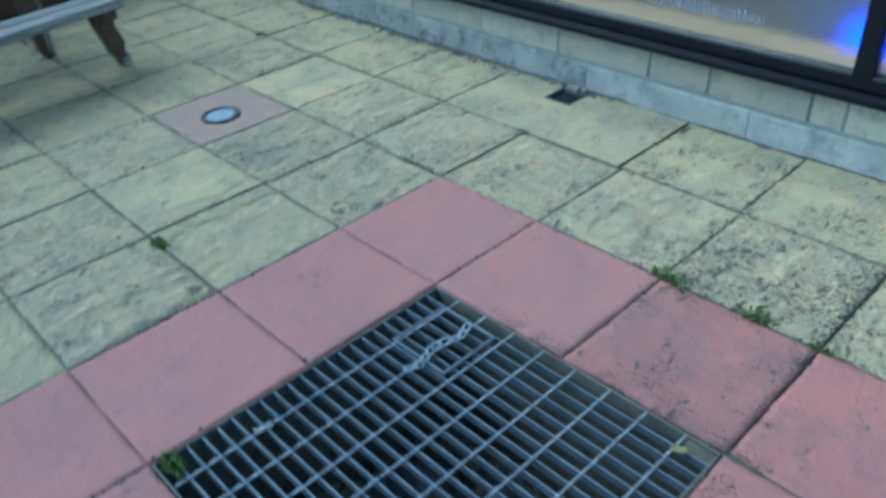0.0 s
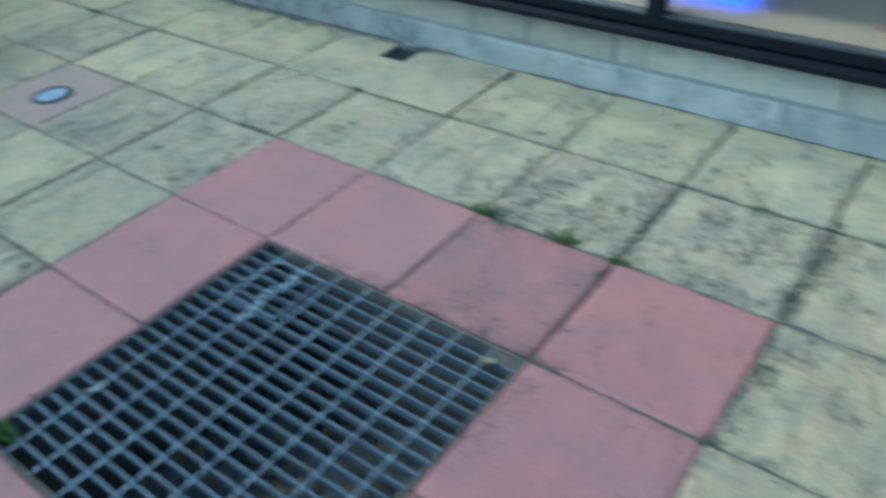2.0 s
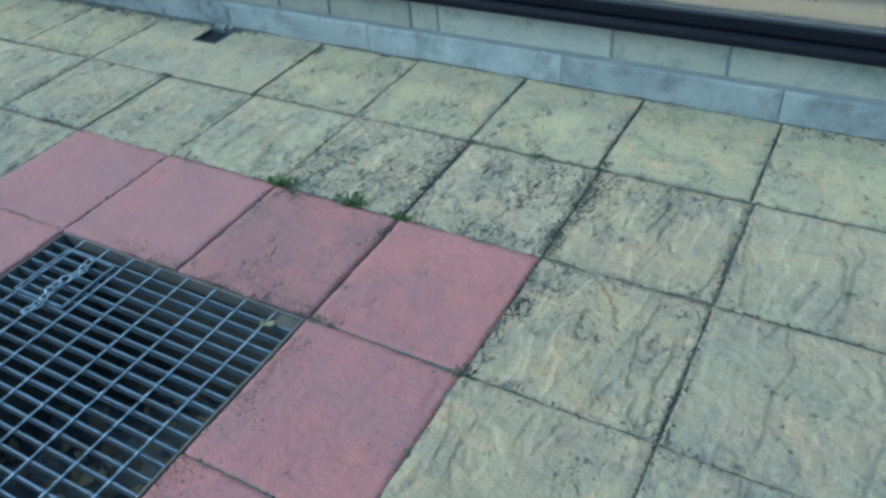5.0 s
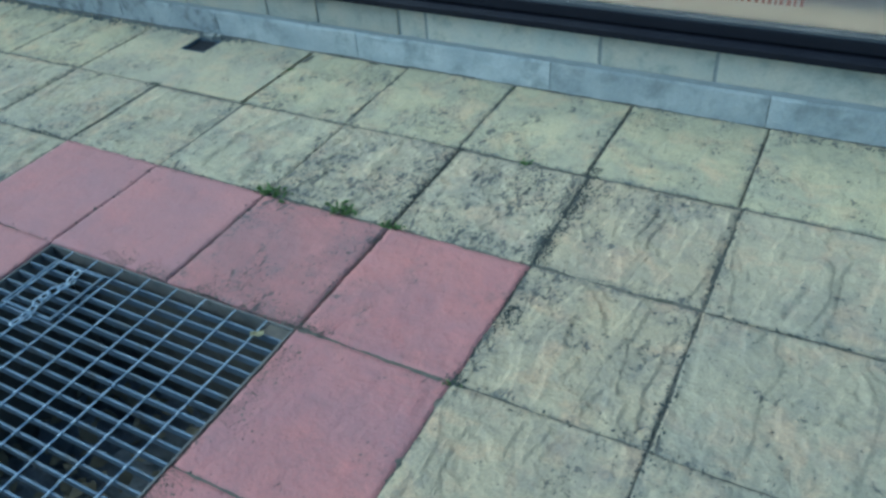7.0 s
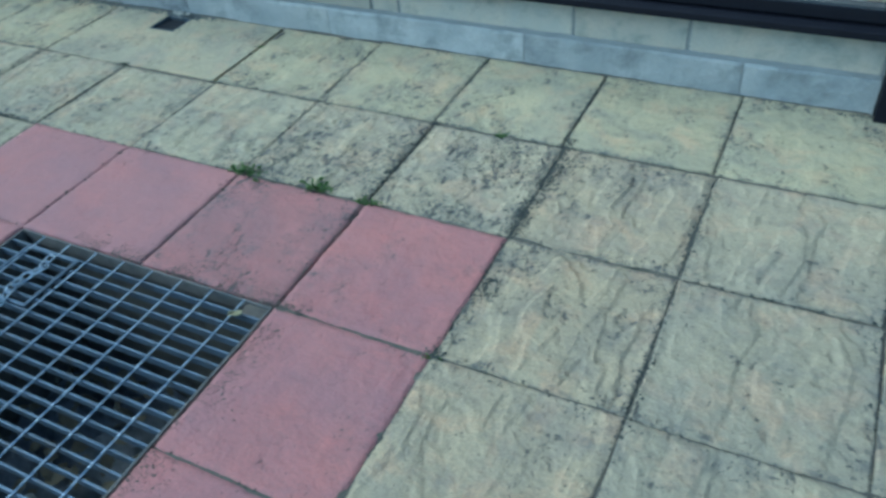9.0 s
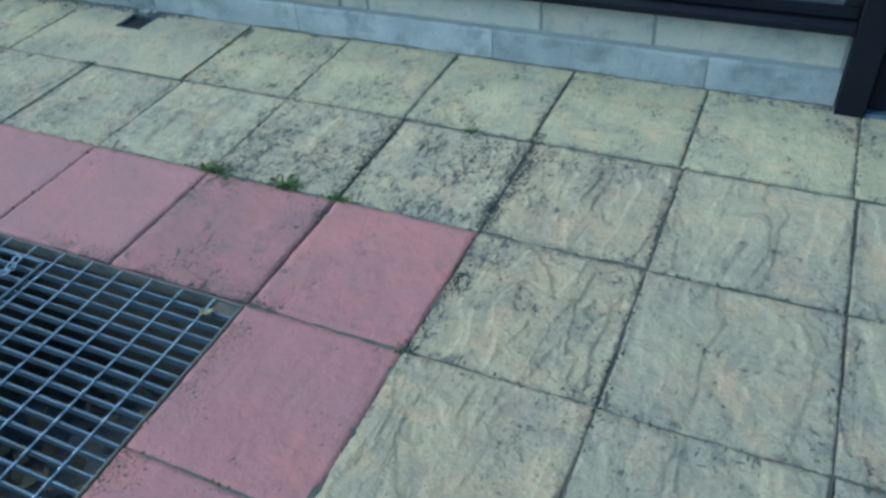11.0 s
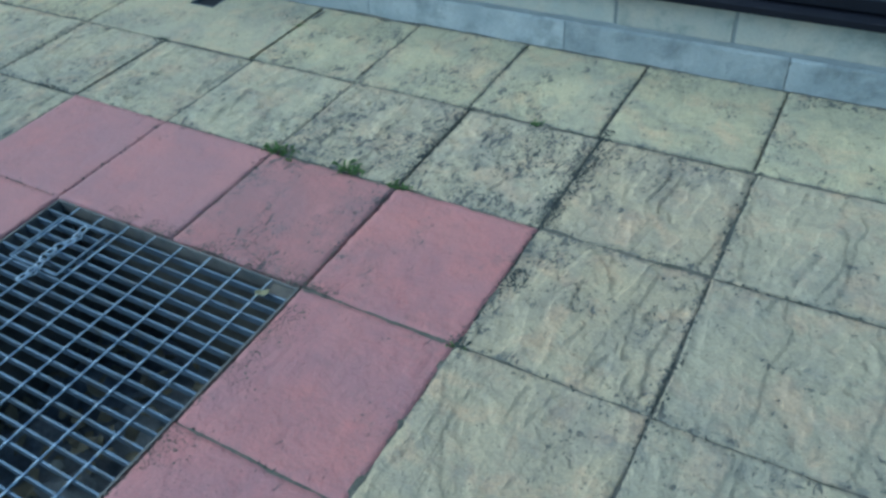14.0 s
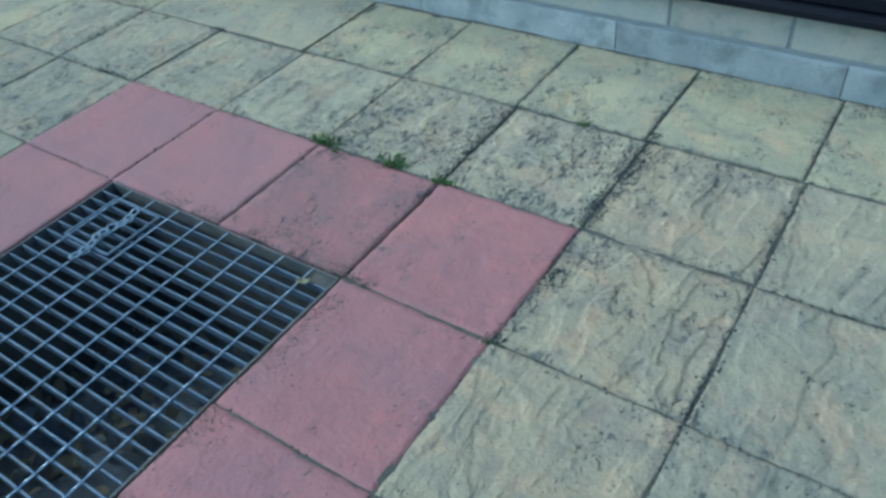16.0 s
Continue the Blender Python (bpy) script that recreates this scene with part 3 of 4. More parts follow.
# ---- recessed ground light ----
spot = thing("ground_light", "round recessed ground light with a frosted lens in a dark ring", "ground light", (-1.55, 0.205, 0.0))
ring = part("ring", lathe([(0.084, -0.03), (0.084, 0.002), (0.081, 0.006), (0.066, 0.007), (0.0615, 0.003), (0.0615, -0.03)], 48), RIM, spot, smooth=False)
part("lens", lathe([(0.061, -0.02), (0.061, 0.003), (0.055, 0.0052), (0.035, 0.0062), (0.01, 0.0066)], 48), LENS, spot, "frosted pale lens", smooth=True)
for a in (0.6, 2.7, 4.8):
    part("screw", lathe([(0.005, 0.004), (0.005, 0.0085), (0.003, 0.0092)], 12), STEEL, ring, at=(0.0735 * math.cos(a), 0.0735 * math.sin(a), 0))

# ---- gully by the wall ----
gully = thing("gully_cover", "small dark square gully opening beside the wall", "drain cover", (-0.543, 1.268, 0.0))
bm = boxed(-0.066, -0.058, -0.063, 0.063, -0.03, -0.003, 0.001)
box(bm, 0.058, 0.066, -0.063, 0.063, -0.03, -0.003, 0.001)
box(bm, -0.0575, 0.0575, -0.063, -0.055, -0.03, -0.003, 0.001)
box(bm, -0.0575, 0.0575, 0.055, 0.063, -0.03, -0.003, 0.001)
part("rim", bm, DARK_STEEL, gully)
# shallow sheet; the shade of a deep hole is put into its near-black colour
part("bowl", boxed(-0.0575, 0.0575, -0.0545, 0.0545, -0.0155, -0.0145), GULLY_IRON_SHADE, gully)
for i in range(5):
    part("slot_bar", boxed(-0.0575, 0.0575, -0.042 + i * 0.021 - 0.003, -0.042 + i * 0.021 + 0.003, -0.0142, -0.010, 0.0008), GULLY_IRON_SHADE, gully)


# ---- wooden benches and planter ----
def bench(x, y_end, length, label):
    b = thing("wooden_bench", label, "bench", (x, y_end, 0.0), "wooden benches")
    part("seat_plank", boxed(-0.20, -0.104, -length, 0, 0.293, 0.335, 0.006), GREY_WOOD, b, "weathered grey plank")
    part("seat_plank", boxed(-0.098, 0.0, -length, 0.004, 0.291, 0.334, 0.006), GREY_WOOD, b, "weathered grey plank")
    for y, lean in ((-0.075, 0.055), (-length + 0.075, -0.055)):
        part("bearer", boxed(-0.19, -0.01, y - 0.035, y + 0.035, 0.245, 0.2905, 0.004), BROWN_WOOD, b)
        bm = bmesh.new()
        rows = []
        for u, w, d in ((0.0, 0.022, 0.026), (0.14, 0.022, 0.028), (0.32, 0.028, 0.034), (0.5, 0.036, 0.042), (0.66, 0.036, 0.046), (0.82, 0.032, 0.050), (1.0, 0.036, 0.056)):
            cy = y + lean * (0.5 * (1 - u) ** 1.6 + 0.5 * max(0.0, 1 - u / 0.35) + 0.25 * math.exp(-((u - 0.55) / 0.15) ** 2))
            cx = -0.10 + 0.012 * math.sin(u * 5)
            rows.append([bm.verts.new((cx + sx * d, cy + sy * w, 0.244 * u)) for sx, sy in ((-1, -1), (1, -1), (1, 1), (-1, 1))])
        for r0, r1 in zip(rows, rows[1:]):
            for i in range(4):
                bm.faces.new((r0[i], r0[(i + 1) % 4], r1[(i + 1) % 4], r1[i]))
        bm.faces.new(rows[0][::-1]), bm.faces.new(rows[-1])
        leg = part("leg", bm, BROWN_WOOD, b, "dark brown shaped leg")
        part("foot", boxed(-0.068, -0.062, y + lean * 0.9 - 0.020, y + lean * 0.9 + 0.020, 0.0, 0.062, 0.002), GREY_WOOD, leg, "worn grey foot")
    b.rotation_euler = (0, 0, radians(9))
    return b


bench(-2.405, 0.258, 1.7, "weathered grey plank bench on tapered brown legs")


def table(x, y_end, length):
    """A plank table on shaped legs; its top stands well above the bench."""
    b = thing("wooden_table", "weathered plank table on dark brown legs", "table", (x, y_end, 0.0))
    for i in range(4):
        part("top_plank", boxed(-0.70 + i * 0.138, -0.70 + i * 0.138 + 0.132, -length, 0.004 * (i % 2), 0.68, 0.72, 0.006), GREY_WOOD, b, "weathered grey plank")
    for y in (-0.14, -length + 0.14):
        part("bearer", boxed(-0.68, -0.03, y - 0.035, y + 0.035, 0.61, 0.679, 0.004), BROWN_WOOD, b)
        for lx in (-0.62, -0.06):
            rows = []
            bm = bmesh.new()
            for u, w, d in ((0.0, 0.018, 0.020), (0.06, 0.020, 0.024), (0.2, 0.026, 0.030), (0.4, 0.030, 0.036), (0.7, 0.028, 0.034), (1.0, 0.032, 0.040)):
                rows.append([bm.verts.new((lx + sx * d, y + 0.03 * math.exp(-u * 9) + sy * w, 0.609 * u)) for sx, sy in ((-1, -1), (1, -1), (1, 1), (-1, 1))])
            for r0, r1 in zip(rows, rows[1:]):
                for q in range(4):
                    bm.faces.new((r0[q], r0[(q + 1) % 4], r1[(q + 1) % 4], r1[q]))
            bm.faces.new(rows[0][::-1]), bm.faces.new(rows[-1])
            leg = part("leg", bm, BROWN_WOOD, b, "dark brown shaped leg")
            # separate pale strip that makes one edge of the leg lighter
            part("brace", boxed(lx + 0.004, lx + 0.030, y + 0.0505, y + 0.062, 0.0, 0.60, 0.002), GREY_WOOD, leg, "pale strip along the edge of the leg")
    b.rotation_euler = (0, 0, radians(9))
    return b


table(-2.885, 0.12, 1.7)

planter = thing("timber_planter", "low brown timber planter with upright posts", "planter", (-4.42, -0.52, 0.0))
for i in range(5):
    part("board", boxed(-0.62, 0.62, 1.06, 1.10, 0.02 + i * 0.105, 0.12 + i * 0.105, 0.004), PLANTER, planter)
    part("board", boxed(-0.62, 0.62, -1.10, -1.06, 0.02 + i * 0.105, 0.12 + i * 0.105, 0.004), PLANTER, planter)
    part("board", boxed(0.58, 0.62, -1.055, 1.055, 0.02 + i * 0.105, 0.12 + i * 0.105, 0.004), PLANTER, planter)
    part("board", boxed(-0.62, -0.58, -1.055, 1.055, 0.02 + i * 0.105, 0.12 + i * 0.105, 0.004), PLANTER, planter)
for y in (-1.07, -0.36, 0.36, 1.07):
    part("post", boxed(0.622, 0.69, y - 0.035, y + 0.035, 0.0, 0.60, 0.006), PLANTER, planter)
part("soil", boxed(-0.578, 0.578, -1.056, 1.056, 0.0, 0.44), SOIL, planter)

# plain wall that closes the yard
tagged(part("wall_west", boxed(-7.2, -7.0, -8.0, 1.62, -0.1, 2.4), RENDER), "plain pale rendered yard wall", "wall", kind="structure")


# ---- weeds, moss and scraps ----
def tuft(x, y, size, label="small green weed growing in a paving joint", blades=46, seed=0, name="weed"):
    r = random.Random(seed)
    bm = bmesh.new()
    for _ in range(blades):
        a, lean = r.uniform(0, 6.28), r.uniform(0.25, 1.2)
        h, w = 0.8 * size * r.uniform(0.3, 0.8), size * r.uniform(0.05, 0.11)
        c = Vector((r.gauss(0, size * 0.42), r.gauss(0, size * 0.20), -0.008))
        d, s = Vector((math.cos(a), math.sin(a), 0)), Vector((-math.sin(a), math.cos(a), 0))
        m = c + d * h * 0.35 * lean + Vector((0, 0, h * 0.65))
        e = c + d * h * 0.95 * lean + Vector((0, 0, h * (1.0 - 0.35 * lean)))
        v = [bm.verts.new(p) for p in (c - s * w * 0.5, c + s * w * 0.5, m + s * w, e, m - s * w)]
        bm.faces.new(v)
    return tagged(part(name, bm, GRASS, at=(x, y, 0)), label, "weed", "joint weeds")


for i, (x, y, s) in enumerate(((0.478, 0.459, 0.062), (0.742, 0.462, 0.052), (0.915, 0.452, 0.036), (1.142, 0.902, 0.030), (-2.31, 0.895, 0.04),
                               (-0.83, -0.452, 0.052), (-0.01, 1.20, 0.022), (0.889, 1.352, 0.016), (0.283, 1.352, 0.012), (-0.46, 0.905, 0.018), (1.35, -0.004, 0.022))):
    tuft(x, y, s, seed=i + 20, label="green grass tuft growing in a paving joint" if s > 0.04 else "small weed growing in a paving joint")
tuft(0.045, -0.86, 0.05, "clump of moss and weed in the corner of the grating", 60, 99)

# sand and dirt lying unevenly in the joints
bm = bmesh.new()
for gi in range(-13, 9):
    for across in (False, True):
        lo, hi = (-4.05, 1.344) if across else (-5.85, 3.6)
        if not across and not -9 <= gi <= 2:
            continue
        prev = None
        steps = int((hi - lo) / 0.025)
        for i in range(steps + 1):
            u, g = lo + (hi - lo) * i / steps, gi * SLAB
            x, y = (g, u) if across else (u, g)
            if (-0.012 < x < 0.912 and -0.912 < y < 0.012) or (across and gi == -1 and y > 0.9):
                prev = None
                continue
            z = -0.0042 + 0.0042 * noise.noise((x * 9, y * 9, 2)) + 0.003 * noise.noise((x * 40, y * 40, 6))
            w = Vector((0.009, 0, 0) if across else (0, 0.009, 0))
            c = Vector((x, y, z))
            row = [bm.verts.new(c - w), bm.verts.new(c + w)]
            if prev:
                bm.faces.new((prev[0], prev[1], row[1], row[0]))
            prev = row
bmesh.ops.recalc_face_normals(bm, faces=bm.faces)
tagged(part("joint_sand", bm, SAND), "dirty sand filling the paving joints", "sand", kind="stuff")


def scrap(name, x, y, z, size, material, label, category, seed, turn=0.0):
    """A crumpled flat scrap."""
    r = random.Random(seed)
    bm = bmesh.new()
    g = [[bm.verts.new(((i - 2) * size / 4, (j - 1.5) * size / 6, r.uniform(0, size * 0.22))) for i in range(5)] for j in range(4)]
    for j in range(3):
        for i in range(4):
            bm.faces.new((g[j][i], g[j][i + 1], g[j + 1][i + 1], g[j + 1][i]))
    bmesh.ops.solidify(bm, geom=bm.faces[:], thickness=0.0012)
    ob = part(name, bm, material, at=(x, y, z))
    ob.rotation_euler = (0, 0, turn)
    return tagged(ob, label, category)


scrap("leaf", 0.833, -0.061, -0.001, 0.034, STRAW, "curled yellow leaf caught on the grating", "leaf", 2, 0.7)
scrap("paper_scrap", 0.094, -0.655, -0.012, 0.045, PALE, "crumpled pale paper scrap caught in the grating", "litter", 5, 1.3)

# cement and dirt crumbled along the foot of the wall, heaped behind the gully
bm = bmesh.new()
r = random.Random(47)
for _ in range(1500):
    x = r.uniform(-2.6, -0.36) if r.random() < 0.8 else r.gauss(-0.545, 0.04)
    lie = 0.5 + 0.5 * noise.noise((x * 5, 0.3, 8))
    y = 1.366 - abs(r.gauss(0, 0.010 + 0.028 * lie))
    if y < 1.325 and -0.615 < x < -0.47:
        continue
    s = r.uniform(0.002, 0.006) * (2.0 if r.random() < 0.06 else 1.0)
    c = Vector((x, y, -0.003))
    q = [bm.verts.new(c + Vector((s * r.uniform(0.7, 1.5) * math.cos(a), s * r.uniform(0.7, 1.4) * math.sin(a), 0))) for a in (0.2, 1.4, 2.7, 3.9, 5.1)]
    top = bm.verts.new(c + Vector((r.uniform(-0.3, 0.3) * s, r.uniform(-0.3, 0.3) * s, 0.004 + s * 0.9)))
    for i in range(5):
        bm.faces.new((q[i], q[(i + 1) % 5], top))
tagged(part("cement_crumbs", bm, CRUMBS), "crumbled grey cement and dirt along the foot of the wall", "rubble", kind="stuff")
for i, (x, y, s) in enumerate(((-0.555, 1.350, 0.020), (-0.515, 1.355, 0.013), (-0.590, 1.352, 0.012))):
    bm = bmesh.new()
    bmesh.ops.create_icosphere(bm, subdivisions=2, radius=1.0)
    for v in bm.verts:
        v.co *= 1 + 0.35 * noise.noise(v.co * 1.6 + Vector((i * 2.7, 4, 0)))
        v.co = Vector((v.co.x * 1.2, v.co.y * 0.8, v.co.z * 0.7)) * s
    tagged(part("mortar_lump", bm, RUBBLE, at=(x, y, 0.002)), "pale broken mortar lump behind the gully", "mortar lump", "mortar lumps")

# ---- paving, last ----
pavement = thing("pavement", "square cream riven paving slabs with a red border", "paving", kind="structure")


def slab_mesh(name, material, seed, gap, cells=44, rise=0.011, lumps=0.22, often=1.0):
    """A square slab with a split, terraced face and a worn, slightly uneven arris."""
    r = random.Random(seed)
    h = SLAB / 2 - gap / 2
    wob = [[r.uniform(-0.003, 0.002) for _ in range(8)] for _ in range(4)]

    def edge(k, t):
        t = (t + 1) * 3.5
        i = min(int(t), 6)
        chip = 0.0045 * max(0.0, noise.noise((t * 3.1, k * 7.0, seed * 2.3)) - 0.18) + 0.0012 * noise.noise((t * 6.5, k * 5.0, seed))
        return wob[k][i] + (wob[k][i + 1] - wob[k][i]) * (t - i) - 1.4 * chip

    def relief(x, y):
        w = 0.25 * noise.noise((x * 7, y * 7, seed + 0.3))
        v = noise.fractal((x * 5.2 * often + w, y * 1.5 * often + w, seed * 3.7), 1.1, 2.2, 3) * 1.6 * often + 4.3
        f = v - math.floor(v)
        step = math.floor(v) + max(0.0, min(1.0, (f - 0.93) / 0.07))
        lump = noise.fractal((x * 26, y * 26, seed * 1.9), 0.8, 2.0, 3)
        z = rise * (0.55 * (step - 4) + 0.10 * (v - 4)) + lumps * rise * lump
        return z if z > -0.003 else -0.003 + 0.004 * math.tanh((z + 0.003) / 0.004)

    bm = bmesh.new()
    n = cells
    top = []
    for j in range(n + 1):
        row = []
        for i in range(n + 1):
            u, v = 2 * i / n - 1, 2 * j / n - 1
            hx = h * 0.990 + (edge(0, v) if u < 0 else edge(1, v)) * abs(u)
            hy = h * 0.990 + (edge(2, u) if v < 0 else edge(3, u)) * abs(v)
            fade = min(1.0, (1 - max(abs(u), abs(v))) / 0.10)
            row.append(bm.verts.new((u * hx, v * hy, fade * relief(u * h, v * h) - 0.001 * (1 - fade))))
        top.append(row)
    for j in range(n):
        for i in range(n):
            bm.faces.new((top[j][i], top[j][i + 1], top[j + 1][i + 1], top[j + 1][i]))
    ring = top[0][:-1] + [top[j][n] for j in range(n)] + top[n][:0:-1] + [top[j][0] for j in range(n, 0, -1)]
    rim = [bm.verts.new((v.co.x * 1.0095 * (1 + r.uniform(-0.003, 0.002)), v.co.y * 1.0095 * (1 + r.uniform(-0.003, 0.002)), -0.005 + r.uniform(-0.0015, 0.0015))) for v in ring]
    low = [bm.verts.new((v.co.x, v.co.y, -0.04)) for v in rim]
    for i in range(len(ring)):
        j = (i + 1) % len(ring)
        bm.faces.new((rim[i], rim[j], ring[j], ring[i]))
        bm.faces.new((low[i], low[j], rim[j], rim[i]))
    return mesh_of(name, bm, material, smooth=True)


cream = [slab_mesh("slab", CREAM, s + 1, 0.004) for s in range(8)]
clean = [slab_mesh("slab", CLEAN, s + 120, 0.004, 44, 0.006) for s in range(4)]
tan = [slab_mesh("slab", TAN, s + 140, 0.003, 92, 0.0062, 0.17, 1.45) for s in range(6)]
grey = [slab_mesh("slab", TAN_GREY, s + 220, 0.0035, 92, 0.0065, 0.15, 1.4) for s in range(4)]
mossy = [slab_mesh("slab", CREAM_LICHEN, s + 20, 0.004, 44, 0.011, 0.42) for s in range(6)]
pitted = [slab_mesh("slab", PITTED, s + 160, 0.0035, 84, 0.008, 0.42, 1.3) for s in range(3)]
edged = [slab_mesh("slab", TAN_EDGED, s + 180, 0.0035, 92, 0.008, 0.18, 1.5) for s in range(4)]
red = [slab_mesh("red_slab", RED, s + 50, 0.003, 32, 0.0026) for s in range(4)]
mauve = [slab_mesh("red_slab", MAUVE, s + 60, 0.0012, 32, 0.0020) for s in range(4)]
stained = [slab_mesh("red_slab", RED_STAINED, s + 70, 0.005, 24, 0.0028) for s in range(2)]
faded = [slab_mesh("red_slab", PINK, 90, 0.004, 18, 0.001)]
LICHENED = {(0, 1), (-2, 0), (-3, 1), (-2, -2), (-3, 0), (-4, -1), (-3, -2), (-2, 1), (-5, 1), (-1, 1)}
CREVICED = {(1, 1), (2, 1)}
EDGED = {(3, 1), (3, 0)}
# a few joints run off the even module
LINES = {1: 0.457, 2: 0.911, 3: 1.353, 4: 1.803, 5: 2.259, 6: 2.709, 7: 3.159, 8: 3.609}


def line_at(i):
    return LINES.get(i, i * SLAB)


laid = collections.defaultdict(list)
for j in range(-9, 3):
    for i in range(-13, 8):
        if i in (0, 1) and j in (-2, -1):
            continue
        if j == 2 and i in (-2, -1):
            continue
        is_red = (-1 <= i <= 2 and -3 <= j <= 0) or (i, j) == (-4, 0)
        kinds = pitted if (i, j) in CREVICED else edged if (i, j) in EDGED else mossy if (i, j) in LICHENED else clean if j == 2 else grey if i >= 4 else tan if i == 3 else cream
        if is_red:
            kinds = faded if i == -4 else stained if (i, j) == (1, 0) else mauve if i < 1 else red
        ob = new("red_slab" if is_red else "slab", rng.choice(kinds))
        ob.parent = pavement
        slack = 0.0012 if is_red else 0.0024
        x0, x1 = line_at(i), line_at(i + 1)
        ob.location = ((x0 + x1) / 2 + rng.uniform(-slack, slack) - (0.014 if j == 2 else 0.0), (j + 0.5) * SLAB + rng.uniform(-slack, slack), rng.uniform(-0.002, 0.002))
        ob.rotation_euler = (rng.uniform(-0.004, 0.004), rng.uniform(-0.004, 0.004), rng.choice((0, 1)) * math.pi + rng.uniform(-0.005, 0.005))
        ob.scale.x = (x1 - x0) / SLAB
        if kinds is mauve:
            ob.scale *= 1.004
        if j == 2:
            ob.scale.y, ob.location.y = 1.03, 1.140
        for di in (-1, 0, 1):
            for dj in (-1, 0, 1):
                laid[(i + di, j + dj)].append(ob)
cx, cy = -0.45, 1.125
outline = [(-0.905, 0.908), (-0.6, 0.905), (-0.3, 0.909), (-0.026, 0.907), (-0.023, 1.1), (-0.025, 1.364), (-0.47, 1.365), (-0.475, 1.200), (-0.610, 1.200), (-0.612, 1.365), (-0.912, 1.364), (-0.902, 1.2), (-0.909, 1.05)]
part("screed_patch", prism([(x - cx, y - cy) for x, y in outline], -0.04, -0.001), PATCH, pavement, "smooth cream screed round the gully", at=(cx, cy, 0))


# ---- dirt lying on the paving ----
TREES = {}


def surface(x, y):
    """The height of the paving at a place, or of the joint's filling."""
    for ob in laid.get((math.floor(x / SLAB), math.floor(y / SLAB)), ()):
        if ob.data.name not in TREES:
            TREES[ob.data.name] = BVHTree.FromPolygons([v.co[:] for v in ob.data.vertices], [p.vertices[:] for p in ob.data.polygons])
        place, turned = ob.matrix_basis.inverted() @ Vector((x, y, 0.05)), ob.matrix_basis.inverted().to_3x3() @ Vector((0, 0, -1))
        hit = TREES[ob.data.name].ray_cast(place, turned)[0]
        if hit is not None:
            z = (ob.matrix_basis @ hit).z
            if z > -0.01:
                return z
    return -0.0008


# moss crumbs along the joints, thicker at a few spots
bm = bmesh.new()
r = random.Random(11)
CLUMPS = [(1.378, 0.235, 0.016, 0.022), (1.35, 0.62, 0.010, 0.10), (1.36, 0.74, 0.016, 0.05), (0.9, 0.62, 0.008, 0.1), (1.80, 0.62, 0.010, 0.08), (-0.83, -0.452, 0.02, 0.012),
          (-0.60, 0.453, 0.03, 0.01), (1.352, 0.005, 0.012, 0.012), (0.283, 1.358, 0.012, 0.004), (2.15, 1.352, 0.03, 0.008), (-0.47, 0.90, 0.015, 0.01), (1.80, 0.18, 0.010, 0.1),
          (1.33, 0.72, 0.028, 0.09), (1.40, 0.82, 0.05, 0.045), (1.345, 0.55, 0.02, 0.05), (1.20, 0.80, 0.05, 0.05)]
spots = []
for _ in range(5200):
    gi = r.randint(-6, 6)
    if r.random() < 0.5:
        x, y = r.uniform(-2.7, 2.7), gi * SLAB + r.gauss(0, 0.0075)
    else:
        x, y = gi * SLAB + r.gauss(0, 0.0065), r.uniform(-1.8, 1.35)
    if y < 1.35 and not (-0.01 < x < 0.91 and -0.91 < y < 0.01) and noise.noise((x * 2.6, y * 2.6, 5)) + 0.5 * noise.noise((x * 9, y * 9, 1)) > -0.05:
        spots.append((x, y, r.uniform(0.0014, 0.0048) * (1.5 if r.random() < 0.12 else 1)))
for cx, cy, sx, sy in CLUMPS:
    spots += [(r.gauss(cx, sx), min(r.gauss(cy, sy), 1.36), r.uniform(0.0018, 0.0055)) for _ in range(70)]
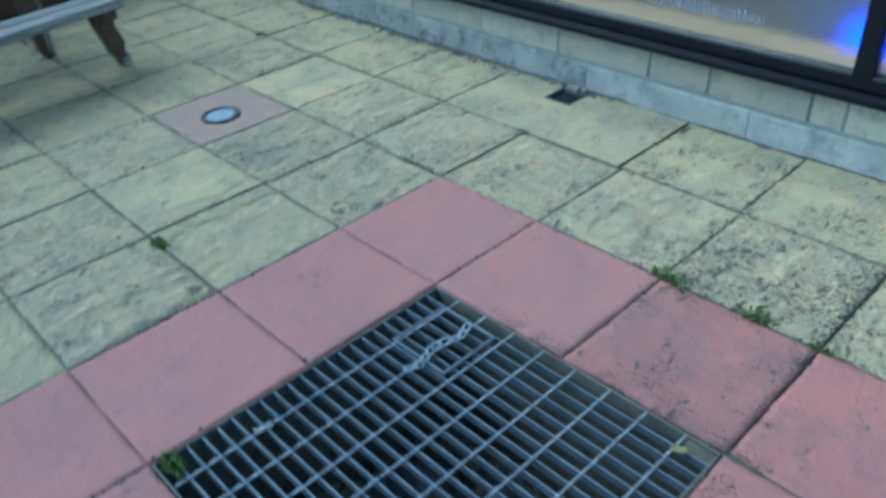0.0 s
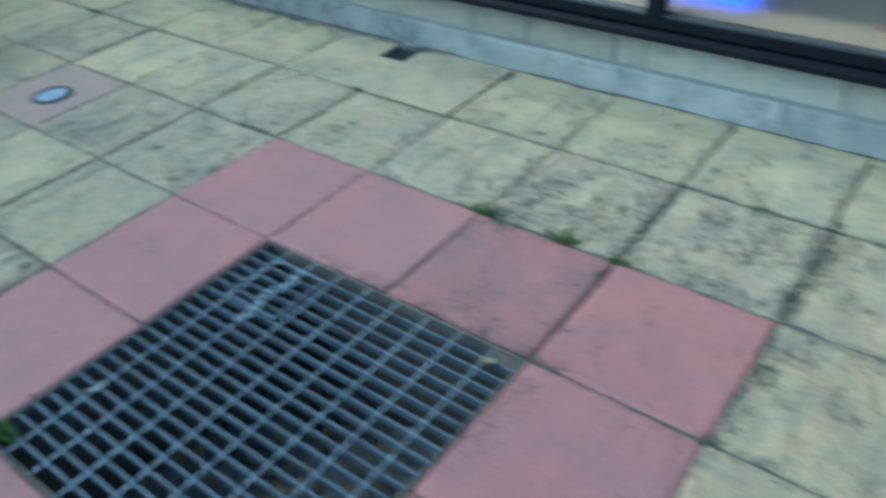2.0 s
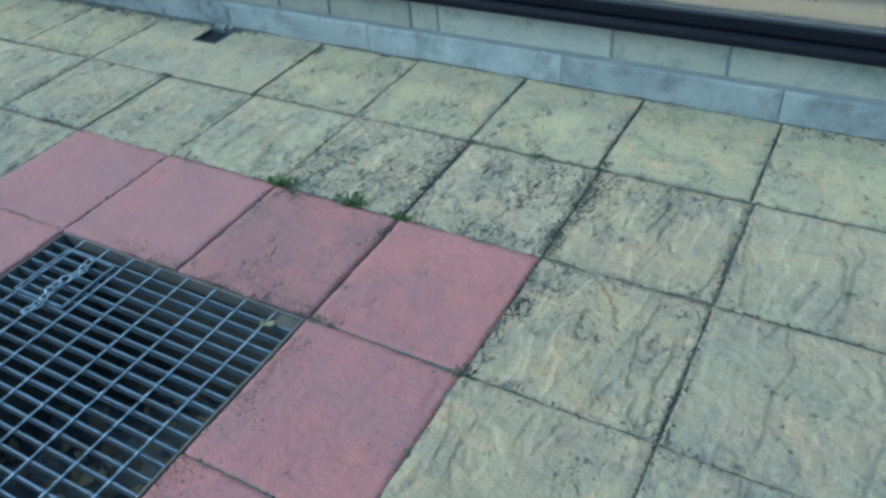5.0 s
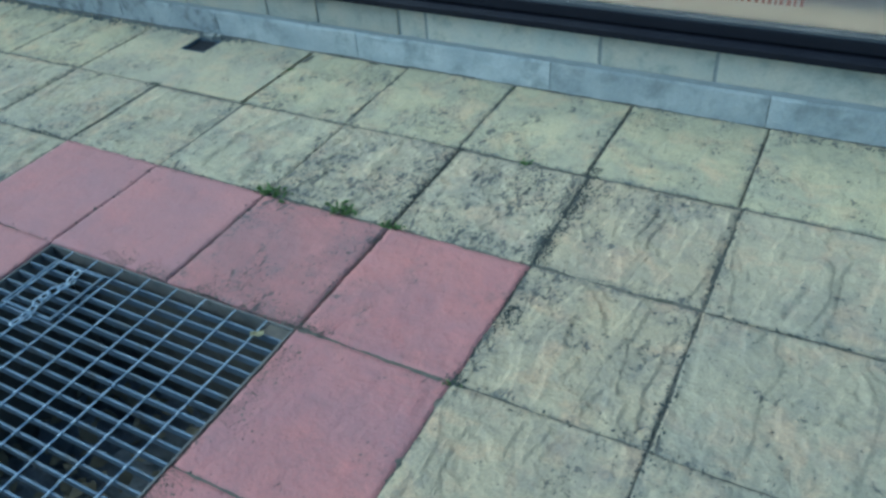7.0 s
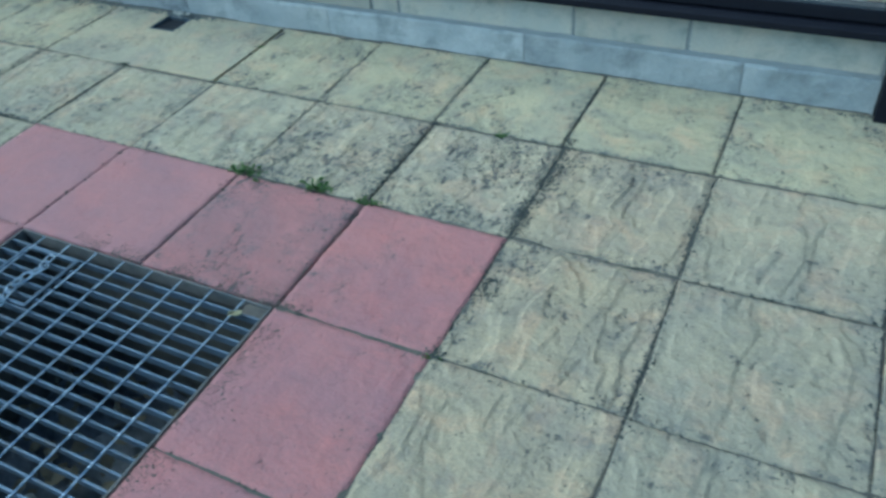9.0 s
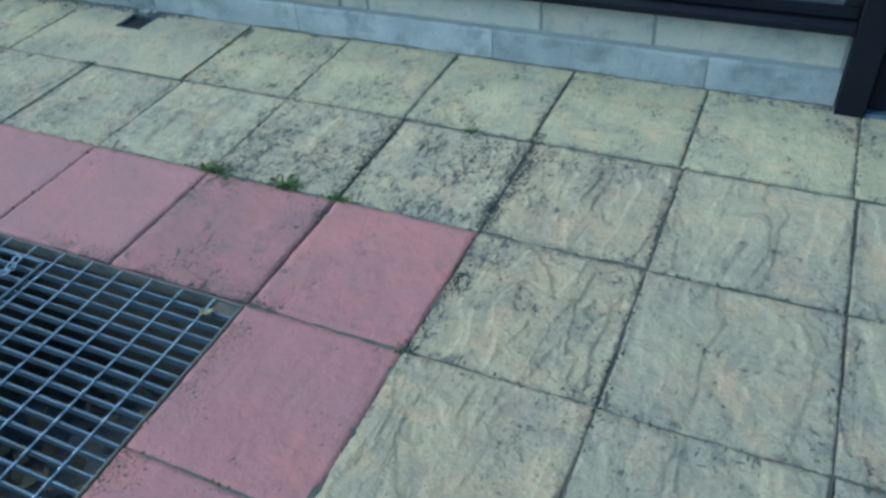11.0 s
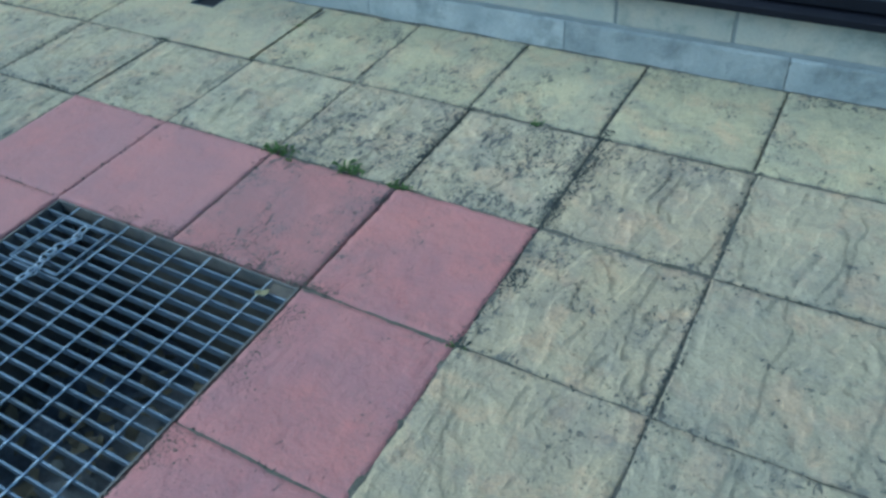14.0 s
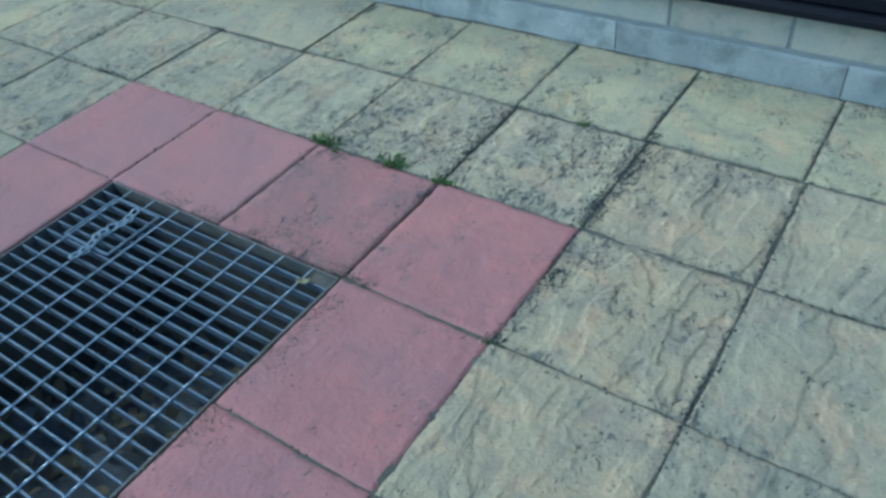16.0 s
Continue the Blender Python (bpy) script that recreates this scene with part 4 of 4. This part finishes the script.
for gx, y0, y1, wide, count in ((1.356, 0.46, 0.96, 0.017, 3000), (0.911, 0.47, 0.92, 0.010, 560), (1.803, -0.05, 0.92, 0.007, 520), (1.340, 0.95, 1.35, 0.006, 260),
                                (0.446, 0.93, 1.30, 0.010, 300), (0.45, 0.47, 0.9, 0.012, 320), (1.353, 0.0, 0.42, 0.006, 260), (0.90, 0.95, 1.33, 0.007, 260)):
    for _ in range(count):
        y = r.uniform(y0, y1)
        if noise.noise((gx * 7, y * 8, 3)) + 0.4 * noise.noise((gx, y * 31, 4)) > (-0.22 if count < 2000 else -0.6):
            spots.append((gx + r.gauss(0, wide) * (0.6 + 0.8 * abs(noise.noise((gx, y * 6, 9)))), y, r.uniform(0.0010, 0.0032)))
for _ in range(46):
    a, d = r.uniform(0, 6.28), r.uniform(0.014, 0.024)
    spots.append((1.386 + d * math.cos(a), 0.262 + 1.3 * d * math.sin(a), r.uniform(0.003, 0.0055)))
for x, y, s in spots:
    z = surface(x, y)
    q = [bm.verts.new((x + s * r.uniform(0.6, 1.4) * math.cos(a), y + s * r.uniform(0.8, 1.9) * math.sin(a), z - 0.0015)) for a in (0, 1.26, 2.51, 3.77, 5.03)]
    top = bm.verts.new((x, y, z + 0.0003 + s * 0.5))
    for i in range(5):
        bm.faces.new((q[i], q[(i + 1) % 5], top))
tagged(part("moss", bm, MOSS), "dark moss crumbs in the paving joints", "moss", kind="stuff")

# grit washed up along two sides of the grating
bm = bmesh.new()
r = random.Random(31)
for _ in range(8000):
    if r.random() < 0.60:
        x, y = 0.908 + abs(r.gauss(0, 0.045)), r.uniform(-0.9, 0.02)
    else:
        x, y = r.uniform(0.20, 1.0), abs(r.gauss(0, 0.028)) - 0.003
    if noise.noise((x * 11, y * 11, 4)) < -0.12:
        continue
    s = r.uniform(0.003, 0.0055) if r.random() < 0.04 else r.uniform(0.0007, 0.0024)
    c = Vector((x, y, surface(x, y)))
    q = [bm.verts.new(c + Vector((s * r.uniform(0.7, 1.4) * math.cos(a), s * r.uniform(0.7, 1.4) * math.sin(a), -0.0008))) for a in (0.2, 1.7, 3.3, 4.9)]
    top = bm.verts.new(c + Vector((0, 0, min(s * 0.8, 0.0018))))
    for i in range(4):
        bm.faces.new((q[i], q[(i + 1) % 4], top))
tagged(part("grit", bm, GRIT), "fine dirty grit scattered on the slabs beside the grating", "grit", kind="stuff")
